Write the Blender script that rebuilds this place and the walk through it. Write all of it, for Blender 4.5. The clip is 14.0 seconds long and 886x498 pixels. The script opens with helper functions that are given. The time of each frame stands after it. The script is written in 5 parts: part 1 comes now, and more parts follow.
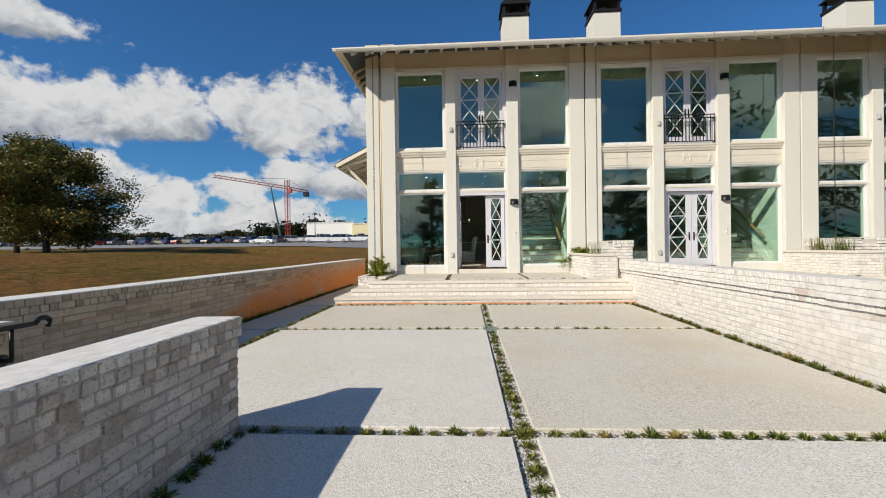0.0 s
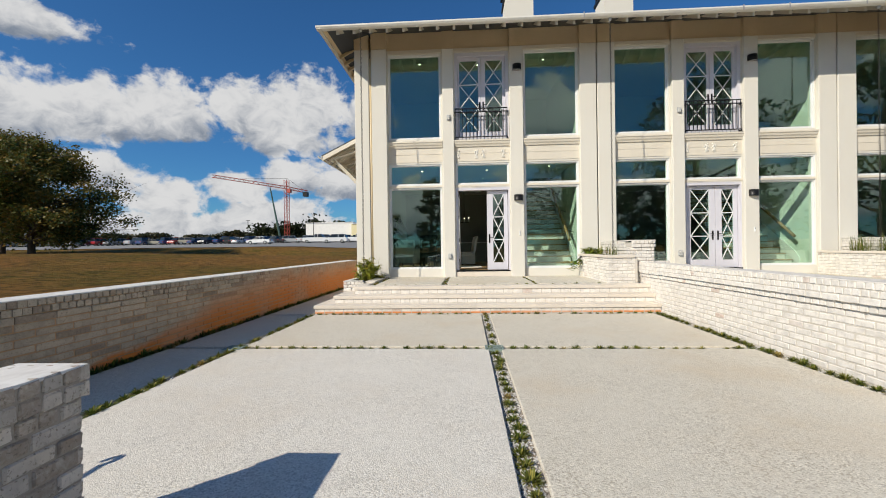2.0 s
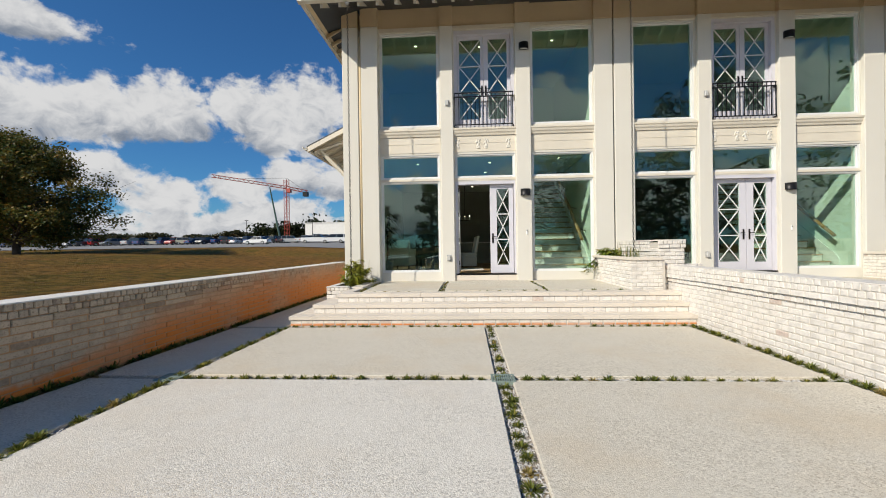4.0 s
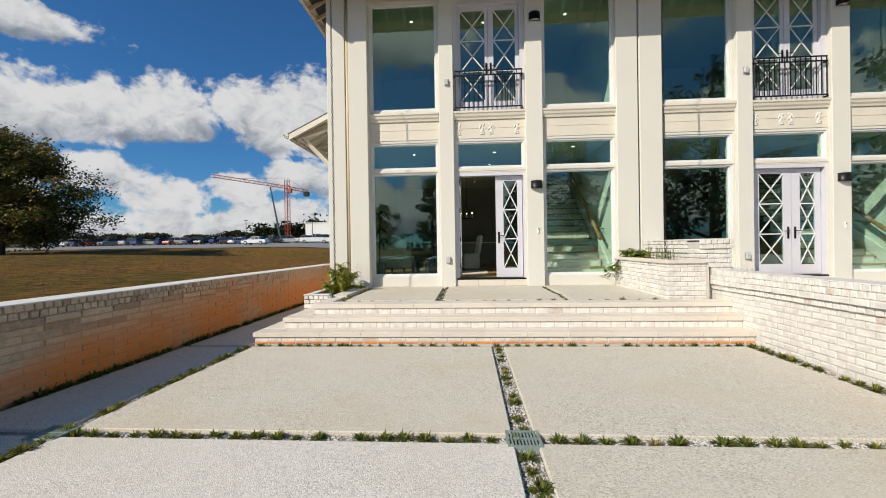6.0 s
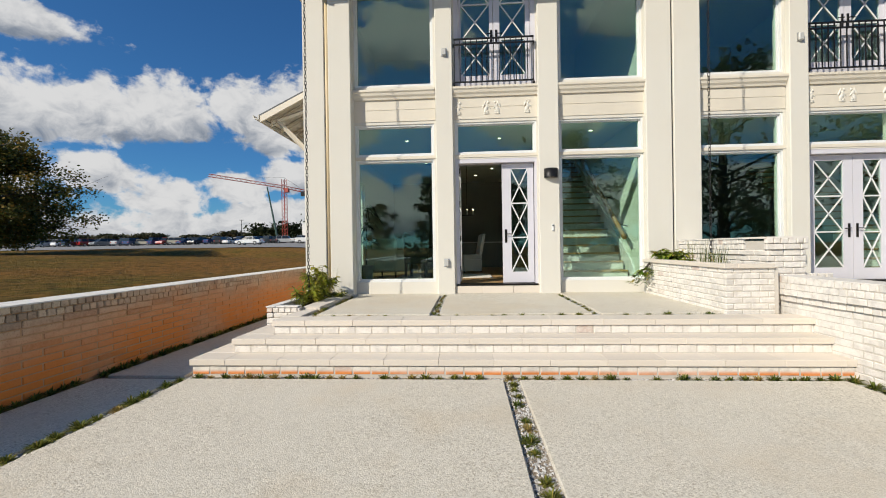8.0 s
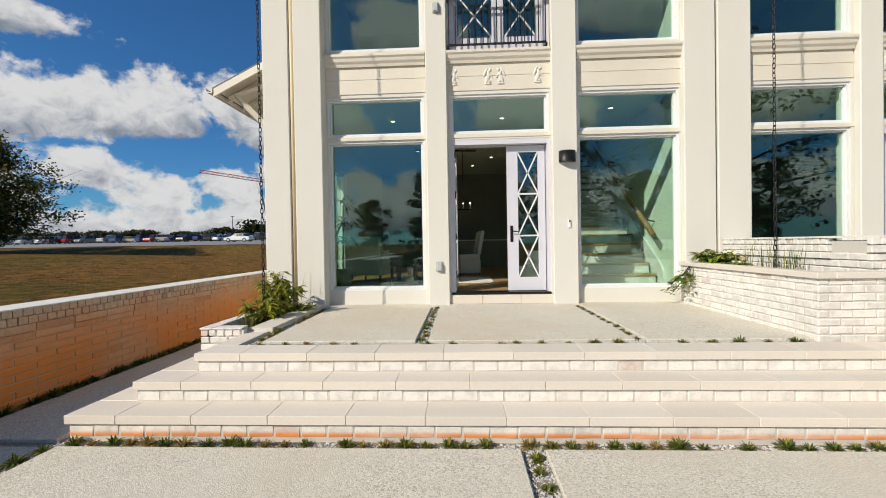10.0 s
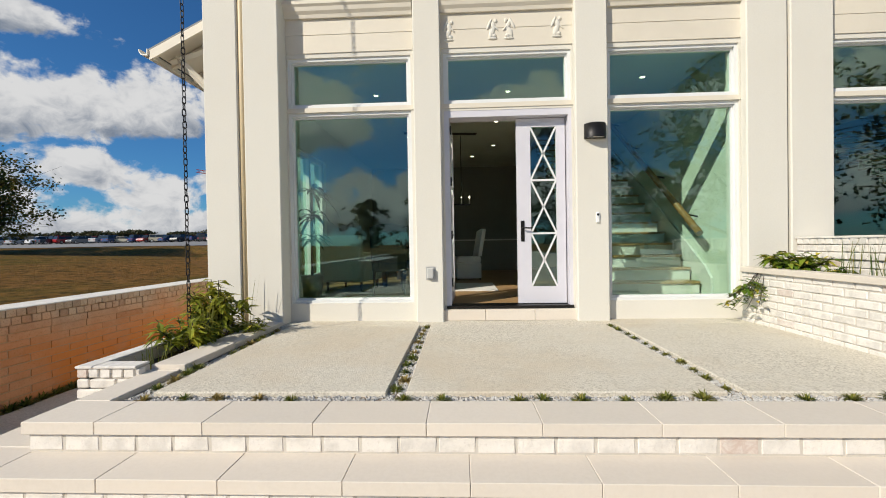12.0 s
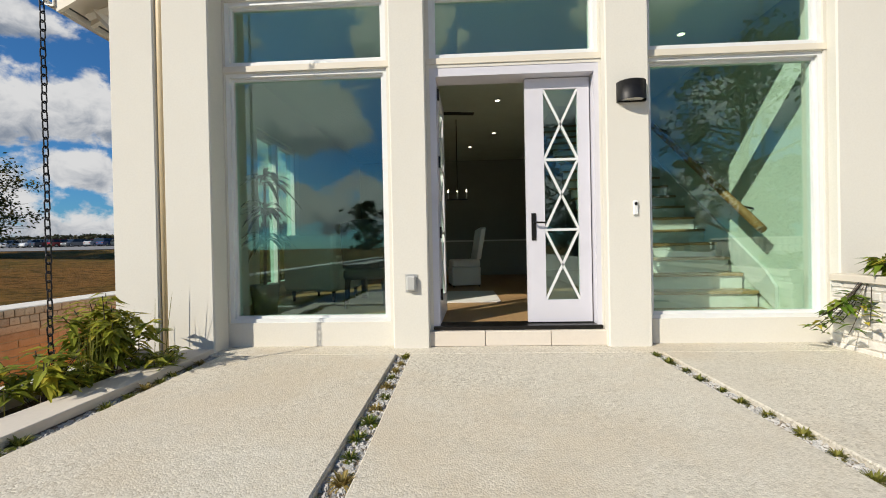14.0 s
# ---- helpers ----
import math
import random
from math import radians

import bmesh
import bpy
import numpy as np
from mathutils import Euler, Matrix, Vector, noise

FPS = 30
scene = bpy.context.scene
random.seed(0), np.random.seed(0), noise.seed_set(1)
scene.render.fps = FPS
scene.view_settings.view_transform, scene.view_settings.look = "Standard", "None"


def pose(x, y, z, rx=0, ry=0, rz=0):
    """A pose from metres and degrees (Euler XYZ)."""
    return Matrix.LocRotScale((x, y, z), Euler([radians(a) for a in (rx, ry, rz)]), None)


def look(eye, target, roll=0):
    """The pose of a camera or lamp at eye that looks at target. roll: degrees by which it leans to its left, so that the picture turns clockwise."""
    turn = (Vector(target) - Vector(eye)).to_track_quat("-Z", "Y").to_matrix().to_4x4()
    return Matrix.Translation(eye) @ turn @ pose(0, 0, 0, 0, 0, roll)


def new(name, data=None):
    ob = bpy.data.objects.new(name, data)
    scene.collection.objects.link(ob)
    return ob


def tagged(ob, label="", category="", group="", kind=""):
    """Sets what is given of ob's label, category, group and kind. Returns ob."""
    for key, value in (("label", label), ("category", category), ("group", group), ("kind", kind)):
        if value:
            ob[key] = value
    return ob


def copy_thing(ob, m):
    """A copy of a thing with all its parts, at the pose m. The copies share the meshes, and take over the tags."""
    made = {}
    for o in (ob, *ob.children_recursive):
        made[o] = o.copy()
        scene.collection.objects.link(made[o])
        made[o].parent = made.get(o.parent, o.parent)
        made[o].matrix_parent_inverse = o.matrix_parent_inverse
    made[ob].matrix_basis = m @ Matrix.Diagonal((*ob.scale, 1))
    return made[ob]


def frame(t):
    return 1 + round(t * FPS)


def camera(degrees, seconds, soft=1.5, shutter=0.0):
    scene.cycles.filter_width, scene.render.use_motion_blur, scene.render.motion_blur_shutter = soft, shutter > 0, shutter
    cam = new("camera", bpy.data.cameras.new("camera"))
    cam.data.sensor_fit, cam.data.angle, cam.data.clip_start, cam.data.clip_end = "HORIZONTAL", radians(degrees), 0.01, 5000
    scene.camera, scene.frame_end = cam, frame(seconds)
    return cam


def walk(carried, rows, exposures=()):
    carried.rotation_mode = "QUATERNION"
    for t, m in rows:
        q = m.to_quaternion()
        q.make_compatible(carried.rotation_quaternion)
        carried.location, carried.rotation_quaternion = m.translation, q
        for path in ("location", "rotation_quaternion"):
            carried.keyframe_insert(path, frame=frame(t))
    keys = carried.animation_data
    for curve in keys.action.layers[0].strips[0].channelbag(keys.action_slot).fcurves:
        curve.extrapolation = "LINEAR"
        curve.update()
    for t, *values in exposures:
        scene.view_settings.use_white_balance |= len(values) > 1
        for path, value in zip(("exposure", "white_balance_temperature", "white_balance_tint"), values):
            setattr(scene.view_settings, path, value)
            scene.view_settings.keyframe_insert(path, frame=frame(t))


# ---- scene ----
cam = camera(95.2, 14.0, soft=1.0)
PATH = [
    (0, (-0.192, -0.093, 1.376), (-0.305, 1.904, 1.367), -0.77),
    (0.5, (-0.181, 0.179, 1.376), (-0.294, 2.176, 1.367), -0.82),
    (1, (-0.168, 0.533, 1.376), (-0.281, 2.530, 1.367), -0.85),
    (1.5, (-0.160, 0.822, 1.378), (-0.274, 2.819, 1.369), -0.85),
    (2, (-0.158, 1.158, 1.382), (-0.273, 3.155, 1.374), -0.82),
    (2.5, (-0.152, 1.478, 1.388), (-0.267, 3.475, 1.380), -0.80),
    (3, (-0.148, 1.772, 1.392), (-0.263, 3.769, 1.384), -0.80),
    (5.5, (-0.173, 3.408, 1.410), (-0.299, 5.405, 1.402), -0.90),
    (6, (-0.176, 3.741, 1.412), (-0.302, 5.738, 1.404), -0.88),
    (6.5, (-0.194, 4.098, 1.413), (-0.318, 6.095, 1.406), -0.85),
    (7, (-0.221, 4.467, 1.412), (-0.342, 6.464, 1.405), -0.85),
    (7.5, (-0.235, 4.826, 1.411), (-0.354, 6.823, 1.405), -0.85),
    (8, (-0.237, 5.169, 1.412), (-0.355, 7.166, 1.405), -0.87),
    (10.5, (-0.275, 6.954, 1.484), (-0.364, 8.951, 1.457), -1.00),
    (11, (-0.263, 7.316, 1.477), (-0.350, 9.313, 1.452), -1.00),
    (11.5, (-0.256, 7.664, 1.470), (-0.342, 9.661, 1.447), -0.97),
    (12, (-0.252, 7.996, 1.469), (-0.340, 9.993, 1.446), -0.95),
    (12.5, (-0.231, 8.311, 1.468), (-0.320, 10.308, 1.446), -1.00),
    (13, (-0.204, 8.624, 1.463), (-0.295, 10.621, 1.444), -1.10),
    (13.5, (-0.183, 8.942, 1.456), (-0.274, 10.939, 1.440), -1.15),
    (14, (-0.166, 9.238, 1.450), (-0.256, 11.235, 1.437), -1.13),
]
walk(cam, [(t, look(eye, target, roll)) for t, eye, target, roll in PATH])

# ---- light ----
SUN_WAY = Vector((0.735, 0.678, -0.672)).normalized()
sun = new("sun", bpy.data.lights.new("sun", "SUN"))
sun.data.energy, sun.data.angle, sun.data.color = 5.0, radians(0.5), (1.0, 0.915, 0.775)
sun.matrix_world = look((0, 0, 30), Vector((0, 0, 30)) + SUN_WAY)


class Nodes:
    """A short hand for node trees."""

    def __init__(self, tree):
        self.tree = tree
        tree.nodes.clear()

    def add(self, kind, **values):
        n = self.tree.nodes.new(kind)
        for k, v in values.items():
            if k in n.bl_rna.properties:
                setattr(n, k, v)
        return n

    def link(self, a, b):
        self.tree.links.new(a, b)

    def put(self, socket, v):
        if isinstance(v, bpy.types.NodeSocket):
            self.link(v, socket)
        else:
            socket.default_value = v

    def math(self, op, a, b=0.0, c=0.0, clamp=False):
        n = self.add("ShaderNodeMath", operation=op, use_clamp=clamp)
        for i, v in enumerate((a, b, c)):
            self.put(n.inputs[i], v)
        return n.outputs[0]

    def vec(self, op, a, b=(0, 0, 0)):
        n = self.add("ShaderNodeVectorMath", operation=op)
        self.put(n.inputs[0], a)
        self.put(n.inputs[1], b)
        return n.outputs["Value"] if op in ("LENGTH", "DOT_PRODUCT", "DISTANCE") else n.outputs[0]

    def noise(self, where, scale, detail=4.0, rough=0.55, distortion=0.0):
        n = self.add("ShaderNodeTexNoise")
        self.put(n.inputs["Vector"], where)
        n.inputs["Scale"].default_value, n.inputs["Detail"].default_value = scale, detail
        n.inputs["Roughness"].default_value, n.inputs["Distortion"].default_value = rough, distortion
        return n.outputs["Fac"]

    def ramp(self, v, lo, hi, a=0.0, b=1.0):
        n = self.add("ShaderNodeMapRange", clamp=True, interpolation_type="SMOOTHSTEP")
        for i, x in enumerate((v, lo, hi, a, b)):
            self.put(n.inputs[i], x)
        return n.outputs[0]

    def mix(self, f, a, b):
        n = self.add("ShaderNodeMix", data_type="RGBA")
        self.put(n.inputs["Factor"], f)
        for k, v in (("A", a), ("B", b)):
            sock = [i for i in n.inputs if i.name == k and i.type == "RGBA"][0]
            self.put(sock, (*v, 1) if isinstance(v, tuple) and len(v) == 3 else v)
        return [o for o in n.outputs if o.type == "RGBA"][0]


# the sky: clear blue with banks of fair-weather cloud; azimuth from +y towards +x, elevation, both in degrees
CLOUDS = [
    (-52, 13.5, 8, 4.6, 1.1), (-45, 14.4, 7, 4.6, 1.1), (-37, 15.4, 6, 4.0, 1.1), (-29, 17.0, 5.5, 4.0, 1.1), (-21, 18.0, 6, 4.8, 1.1),
    (-12, 17, 6, 5, 1.0), (-48, 22.0, 5.5, 2.3, 0.9), (-37, 5.6, 5.0, 3.0, 1.0), (-30, 7.6, 4, 2.8, 1.0), (-23, 9.2, 4.5, 3.0, 1.1), (-16, 8.8, 5, 3.2, 1.0), (-33, 2.6, 28, 3.2, 0.85), (-44, 8.6, 6, 3.0, 0.9), (-26, 4.6, 7, 2.8, 0.95), (-52, 5.0, 7, 3.4, 0.95), (-24, 14.0, 7, 3.2, 0.95),
    (180, 5, 70, 5, 0.9), (201, 16, 10, 6, 1.15), (188, 27, 8, 5, 1.15), (170, 17, 8, 5, 1.15), (157, 28, 8, 5, 1.15), (143, 15, 10, 5, 0.9), (220, 26, 12, 6, 0.95), (178, 42, 10, 6, 1.15), (203, 36, 9, 6, 1.15), (166, 38, 9, 5, 1.1),
]
world = bpy.data.worlds.new("world")
scene.world = world
world.use_nodes = True
w = Nodes(world.node_tree)
sky = w.add("ShaderNodeTexSky", sky_type="NISHITA", sun_disc=False)
sky.sun_elevation, sky.sun_rotation = math.asin(-SUN_WAY.z), math.atan2(-SUN_WAY.x, -SUN_WAY.y)
sky.air_density, sky.dust_density, sky.ozone_density = 1.0, 0.4, 2.5
way = w.add("ShaderNodeTexCoord").outputs["Generated"]
xyz = w.add("ShaderNodeSeparateXYZ")
w.link(way, xyz.inputs[0])
azim = w.math("MULTIPLY", w.math("ARCTAN2", xyz.outputs[0], xyz.outputs[1]), 180 / math.pi)
elev = w.math("MULTIPLY", w.math("ARCSINE", xyz.outputs[2]), 180 / math.pi)
shape = w.add("ShaderNodeCombineXYZ")
w.put(shape.inputs[0], w.math("MULTIPLY", azim, 0.15))
w.put(shape.inputs[1], w.math("MULTIPLY", elev, 0.19))
rag = w.noise(shape.outputs[0], 1.1, 9.0, 0.6, 0.25)
fine = w.noise(shape.outputs[0], 3.0, 8.0, 0.6, 0.15)
amount, weight, height = None, None, None
for az, el, wide, high, dense in CLOUDS:
    off = w.math("SUBTRACT", azim, az)
    if abs(az) > 90:
        off = w.math("SUBTRACT", w.math("MODULO", w.math("ADD", azim, 720.0 - az + 180.0), 360.0), 180.0)
    rise = w.math("DIVIDE", w.math("SUBTRACT", elev, el), high)
    up = w.math("ADD", rise, w.math("MULTIPLY", w.math("MINIMUM", rise, 0.0), 0.4))
    side = w.math("DIVIDE", off, wide)
    d = w.math("SQRT", w.math("ADD", w.math("MULTIPLY", side, side), w.math("MULTIPLY", up, up)))
    blob = w.math("MULTIPLY", w.math("SUBTRACT", 1.35, d), dense)
    mask = w.math("POWER", w.math("MAXIMUM", w.math("ADD", blob, 0.25), 0.001), 2.0)
    lift = w.math("MULTIPLY", mask, rise)
    amount = blob if amount is None else w.math("MAXIMUM", amount, blob)
    weight = mask if weight is None else w.math("ADD", weight, mask)
    height = lift if height is None else w.math("ADD", height, lift)
level = w.math("DIVIDE", height, w.math("ADD", weight, 0.001))
puff = w.noise(shape.outputs[0], 2.4, 7.0, 0.6, 0.5)
body = w.math("ADD", amount, w.math("MULTIPLY", w.math("SUBTRACT", rag, 0.5), 2.3))
body = w.math("ADD", body, w.math("MULTIPLY", w.math("SUBTRACT", fine, 0.5), 0.9))
cover = w.ramp(body, 0.28, 0.66)
bright = w.math("ADD", w.ramp(level, -0.95, 0.35), w.math("MULTIPLY", w.math("SUBTRACT", puff, 0.5), 1.9))
grey = w.mix(w.ramp(bright, -0.05, 1.15), (0.27, 0.33, 0.43), (1.0, 1.0, 1.0))
tint = w.add("ShaderNodeVectorMath", operation="MULTIPLY")
w.link(sky.outputs[0], tint.inputs[0])
tint.inputs[1].default_value = (0.62, 1.38, 2.05)
cloud = w.add("ShaderNodeVectorMath", operation="SCALE")
w.link(grey, cloud.inputs[0])
cloud.inputs["Scale"].default_value = 14.5
both = w.mix(cover, tint.outputs[0], cloud.outputs[0])
back = w.add("ShaderNodeBackground")
w.link(both, back.inputs["Color"])
back.inputs["Strength"].default_value = 0.048
w.link(back.outputs[0], w.add("ShaderNodeOutputWorld").inputs[0])


# ---- materials ----
def material(name, base, rough=0.7, second=None, grain=30.0, amount=0.5, bump=0.2, metal=0.0, broad=1.2, third=None, vary=0.0, dist=0.004, spec=0.5, stretch=(1, 1, 1), coat=0.0):
    """A surface with two scales of variation: fine grain and broad stains, with relief."""
    m = bpy.data.materials.new(name)
    m.use_nodes = True
    n = Nodes(m.node_tree)
    p = n.add("ShaderNodeBsdfPrincipled")
    where = n.vec("MULTIPLY", n.add("ShaderNodeNewGeometry").outputs["Position"], stretch)
    small = n.noise(where, grain, 5.0, 0.6)
    large = n.noise(where, broad, 5.0, 0.6)
    second = second or tuple(c * 0.82 for c in base)
    third = third or tuple(c * 0.9 for c in base)
    col = n.mix(n.math("MULTIPLY", n.ramp(small, 0.35, 0.7), amount), base, second)
    col = n.mix(n.math("MULTIPLY", n.ramp(large, 0.4, 0.72), 0.75), col, third)
    if vary:
        r = n.add("ShaderNodeObjectInfo").outputs["Random"]
        k = n.math("ADD", 1.0 - vary, n.math("MULTIPLY", r, 2 * vary))
        sc = n.add("ShaderNodeVectorMath", operation="SCALE")
        n.link(col, sc.inputs[0])
        n.link(k, sc.inputs["Scale"])
        col = sc.outputs[0]
    n.link(col, p.inputs["Base Color"])
    n.put(p.inputs["Roughness"], n.math("ADD", rough - 0.08, n.math("MULTIPLY", large, 0.16)))
    p.inputs["Metallic"].default_value = metal
    p.inputs["Specular IOR Level"].default_value = spec
    p.inputs["Coat Weight"].default_value = coat
    if bump:
        b = n.add("ShaderNodeBump")
        b.inputs["Strength"].default_value, b.inputs["Distance"].default_value = bump, dist
        n.link(small, b.inputs["Height"])
        n.link(b.outputs[0], p.inputs["Normal"])
    n.link(p.outputs[0], n.add("ShaderNodeOutputMaterial").inputs[0])
    return m


def brick_material(name, paint, bare, share, stain=None):
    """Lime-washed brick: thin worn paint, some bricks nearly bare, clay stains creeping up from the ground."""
    m = bpy.data.materials.new(name)
    m.use_nodes = True
    n = Nodes(m.node_tree)
    p = n.add("ShaderNodeBsdfPrincipled")
    where = n.add("ShaderNodeNewGeometry")
    pos = where.outputs["Position"]
    rnd = n.math("FRACT", n.math("ADD", where.outputs["Random Per Island"], n.add("ShaderNodeObjectInfo").outputs["Random"]))
    small = n.noise(pos, 55.0, 6.0, 0.65)
    mid = n.noise(pos, 9.0, 5.0, 0.6)
    large = n.noise(pos, 0.9, 4.0, 0.5)
    blot = n.noise(pos, 22.0, 6.0, 0.7, 0.6)
    col = n.mix(n.math("MULTIPLY", n.ramp(mid, 0.4, 0.7), 0.7), paint, tuple(c * 0.72 for c in paint))
    col = n.mix(n.math("MULTIPLY", n.ramp(blot, 0.52, 0.7), share * 3.0), col, tuple(c * 0.5 + b_ * 0.2 for c, b_ in zip(paint, bare)))
    tone = n.add("ShaderNodeVectorMath", operation="SCALE")
    n.link(col, tone.inputs[0])
    n.put(tone.inputs["Scale"], n.math("ADD", 1.0 - share, n.math("MULTIPLY", n.math("FRACT", n.math("MULTIPLY", rnd, 7.3)), share * 1.6)))
    col = tone.outputs[0]
    dark = n.math("MULTIPLY", n.ramp(rnd, 1.0 - share, 1.02 - share), n.ramp(blot, 0.3, 0.6, 0.35, 1.0))
    col = n.mix(n.math("MULTIPLY", dark, 0.8), col, bare)
    col = n.mix(n.math("MULTIPLY", n.ramp(small, 0.54, 0.66), min(0.75, share * 5)), col, tuple(c * 0.6 for c in bare))
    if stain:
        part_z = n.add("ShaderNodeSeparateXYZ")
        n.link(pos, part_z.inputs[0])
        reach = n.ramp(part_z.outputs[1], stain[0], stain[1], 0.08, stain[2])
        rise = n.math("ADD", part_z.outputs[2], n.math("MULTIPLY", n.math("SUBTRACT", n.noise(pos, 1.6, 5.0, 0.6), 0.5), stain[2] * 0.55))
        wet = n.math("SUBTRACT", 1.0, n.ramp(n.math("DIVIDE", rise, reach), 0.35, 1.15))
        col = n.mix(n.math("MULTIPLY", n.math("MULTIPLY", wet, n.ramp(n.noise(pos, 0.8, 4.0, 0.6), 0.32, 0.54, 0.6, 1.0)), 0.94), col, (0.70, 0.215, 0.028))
    else:
        col = n.mix(n.math("MULTIPLY", n.ramp(large, 0.45, 0.7), 0.12), col, (0.62, 0.5, 0.38))
    n.link(col, p.inputs["Base Color"])
    p.inputs["Roughness"].default_value = 0.85
    b = n.add("ShaderNodeBump")
    b.inputs["Strength"].default_value, b.inputs["Distance"].default_value = 0.8, 0.004
    n.put(b.inputs["Height"], n.math("ADD", small, n.math("MULTIPLY", mid, 1.5)))
    n.link(b.outputs[0], p.inputs["Normal"])
    n.link(p.outputs[0], n.add("ShaderNodeOutputMaterial").inputs[0])
    return m


def concrete_material(name, base, chip, chips, stain, fine=120.0):
    """Exposed-aggregate concrete: small pale and grey stones in cement, faint rusty stains."""
    m = bpy.data.materials.new(name)
    m.use_nodes = True
    n = Nodes(m.node_tree)
    p = n.add("ShaderNodeBsdfPrincipled")
    pos = n.add("ShaderNodeNewGeometry").outputs["Position"]
    v = n.add("ShaderNodeTexVoronoi", feature="F1")
    n.link(pos, v.inputs["Vector"])
    v.inputs["Scale"].default_value = fine
    cell = n.add("ShaderNodeSeparateColor")
    n.link(v.outputs["Color"], cell.inputs[0])
    patch = n.noise(pos, 0.8, 5.0, 0.6)
    show = n.math("MULTIPLY", n.ramp(patch, 0.3, 0.7, 0.35, 1.0), chips)
    col = n.mix(n.math("MULTIPLY", n.ramp(cell.outputs[0], 0.45, 0.9), show), base, chip)
    col = n.mix(n.math("MULTIPLY", n.ramp(cell.outputs[1], 0.7, 1.0), show), col, tuple(min(1, c * 1.25) for c in base))
    col = n.mix(n.math("MULTIPLY", n.ramp(n.noise(pos, 0.55, 6.0, 0.62), 0.46, 0.70), 0.62), col, stain)
    col = n.mix(n.math("MULTIPLY", n.ramp(n.noise(pos, 5.0, 6.0, 0.7), 0.5, 0.75), 0.35), col, tuple(c * 0.72 for c in base))
    n.link(col, p.inputs["Base Color"])
    p.inputs["Roughness"].default_value = 0.88
    b = n.add("ShaderNodeBump")
    b.inputs["Strength"].default_value, b.inputs["Distance"].default_value = 0.45 * chips + 0.05, 0.004
    n.put(b.inputs["Height"], n.math("ADD", n.math("MULTIPLY", v.outputs["Distance"], -1.0), n.math("MULTIPLY", n.noise(pos, 160, 4, 0.6), 0.6)))
    n.link(b.outputs[0], p.inputs["Normal"])
    n.link(p.outputs[0], n.add("ShaderNodeOutputMaterial").inputs[0])
    return m


def leaf_material(name, one, two, three, rough=0.5):
    m = bpy.data.materials.new(name)
    m.use_nodes = True
    n = Nodes(m.node_tree)
    p = n.add("ShaderNodeBsdfPrincipled")
    geo = n.add("ShaderNodeNewGeometry")
    r = geo.outputs["Random Per Island"]
    col = n.mix(n.ramp(r, 0.1, 0.75), one, two)
    col = n.mix(n.ramp(r, 0.82, 0.97), col, three)
    col = n.mix(n.math("MULTIPLY", n.ramp(n.noise(geo.outputs["Position"], 0.5), 0.4, 0.7), 0.45), col, three)
    n.link(col, p.inputs["Base Color"])
    p.inputs["Roughness"].default_value = rough
    p.inputs["Specular IOR Level"].default_value = 0.25
    glow = n.add("ShaderNodeBsdfTranslucent")
    n.link(col, glow.inputs["Color"])
    mixed = n.add("ShaderNodeMixShader")
    mixed.inputs[0].default_value = 0.25
    n.link(p.outputs[0], mixed.inputs[1])
    n.link(glow.outputs[0], mixed.inputs[2])
    n.link(mixed.outputs[0], n.add("ShaderNodeOutputMaterial").inputs[0])
    return m


def glass_material(name, tint, ior):
    m = bpy.data.materials.new(name)
    m.use_nodes = True
    n = Nodes(m.node_tree)
    see = n.add("ShaderNodeBsdfTransparent")
    see.inputs[0].default_value = (*tint, 1)
    gloss = n.add("ShaderNodeBsdfGlossy")
    gloss.inputs["Roughness"].default_value = 0.0
    gloss.inputs["Color"].default_value = (0.86, 0.97, 0.95, 1)
    facing = n.add("ShaderNodeLayerWeight").outputs["Facing"]
    shine = n.math("ADD", ior, n.math("MULTIPLY", n.math("POWER", facing, 5.0), 1.0 - ior))
    mixed = n.add("ShaderNodeMixShader")
    n.link(shine, mixed.inputs[0])
    n.link(see.outputs[0], mixed.inputs[1])
    n.link(gloss.outputs[0], mixed.inputs[2])
    n.link(mixed.outputs[0], n.add("ShaderNodeOutputMaterial").inputs[0])
    return m


def glow_material(name, colour, strength):
    m = bpy.data.materials.new(name)
    m.use_nodes = True
    n = Nodes(m.node_tree)
    e = n.add("ShaderNodeEmission")
    e.inputs[0].default_value, e.inputs[1].default_value = (*colour, 1), strength
    n.link(e.outputs[0], n.add("ShaderNodeOutputMaterial").inputs[0])
    return m


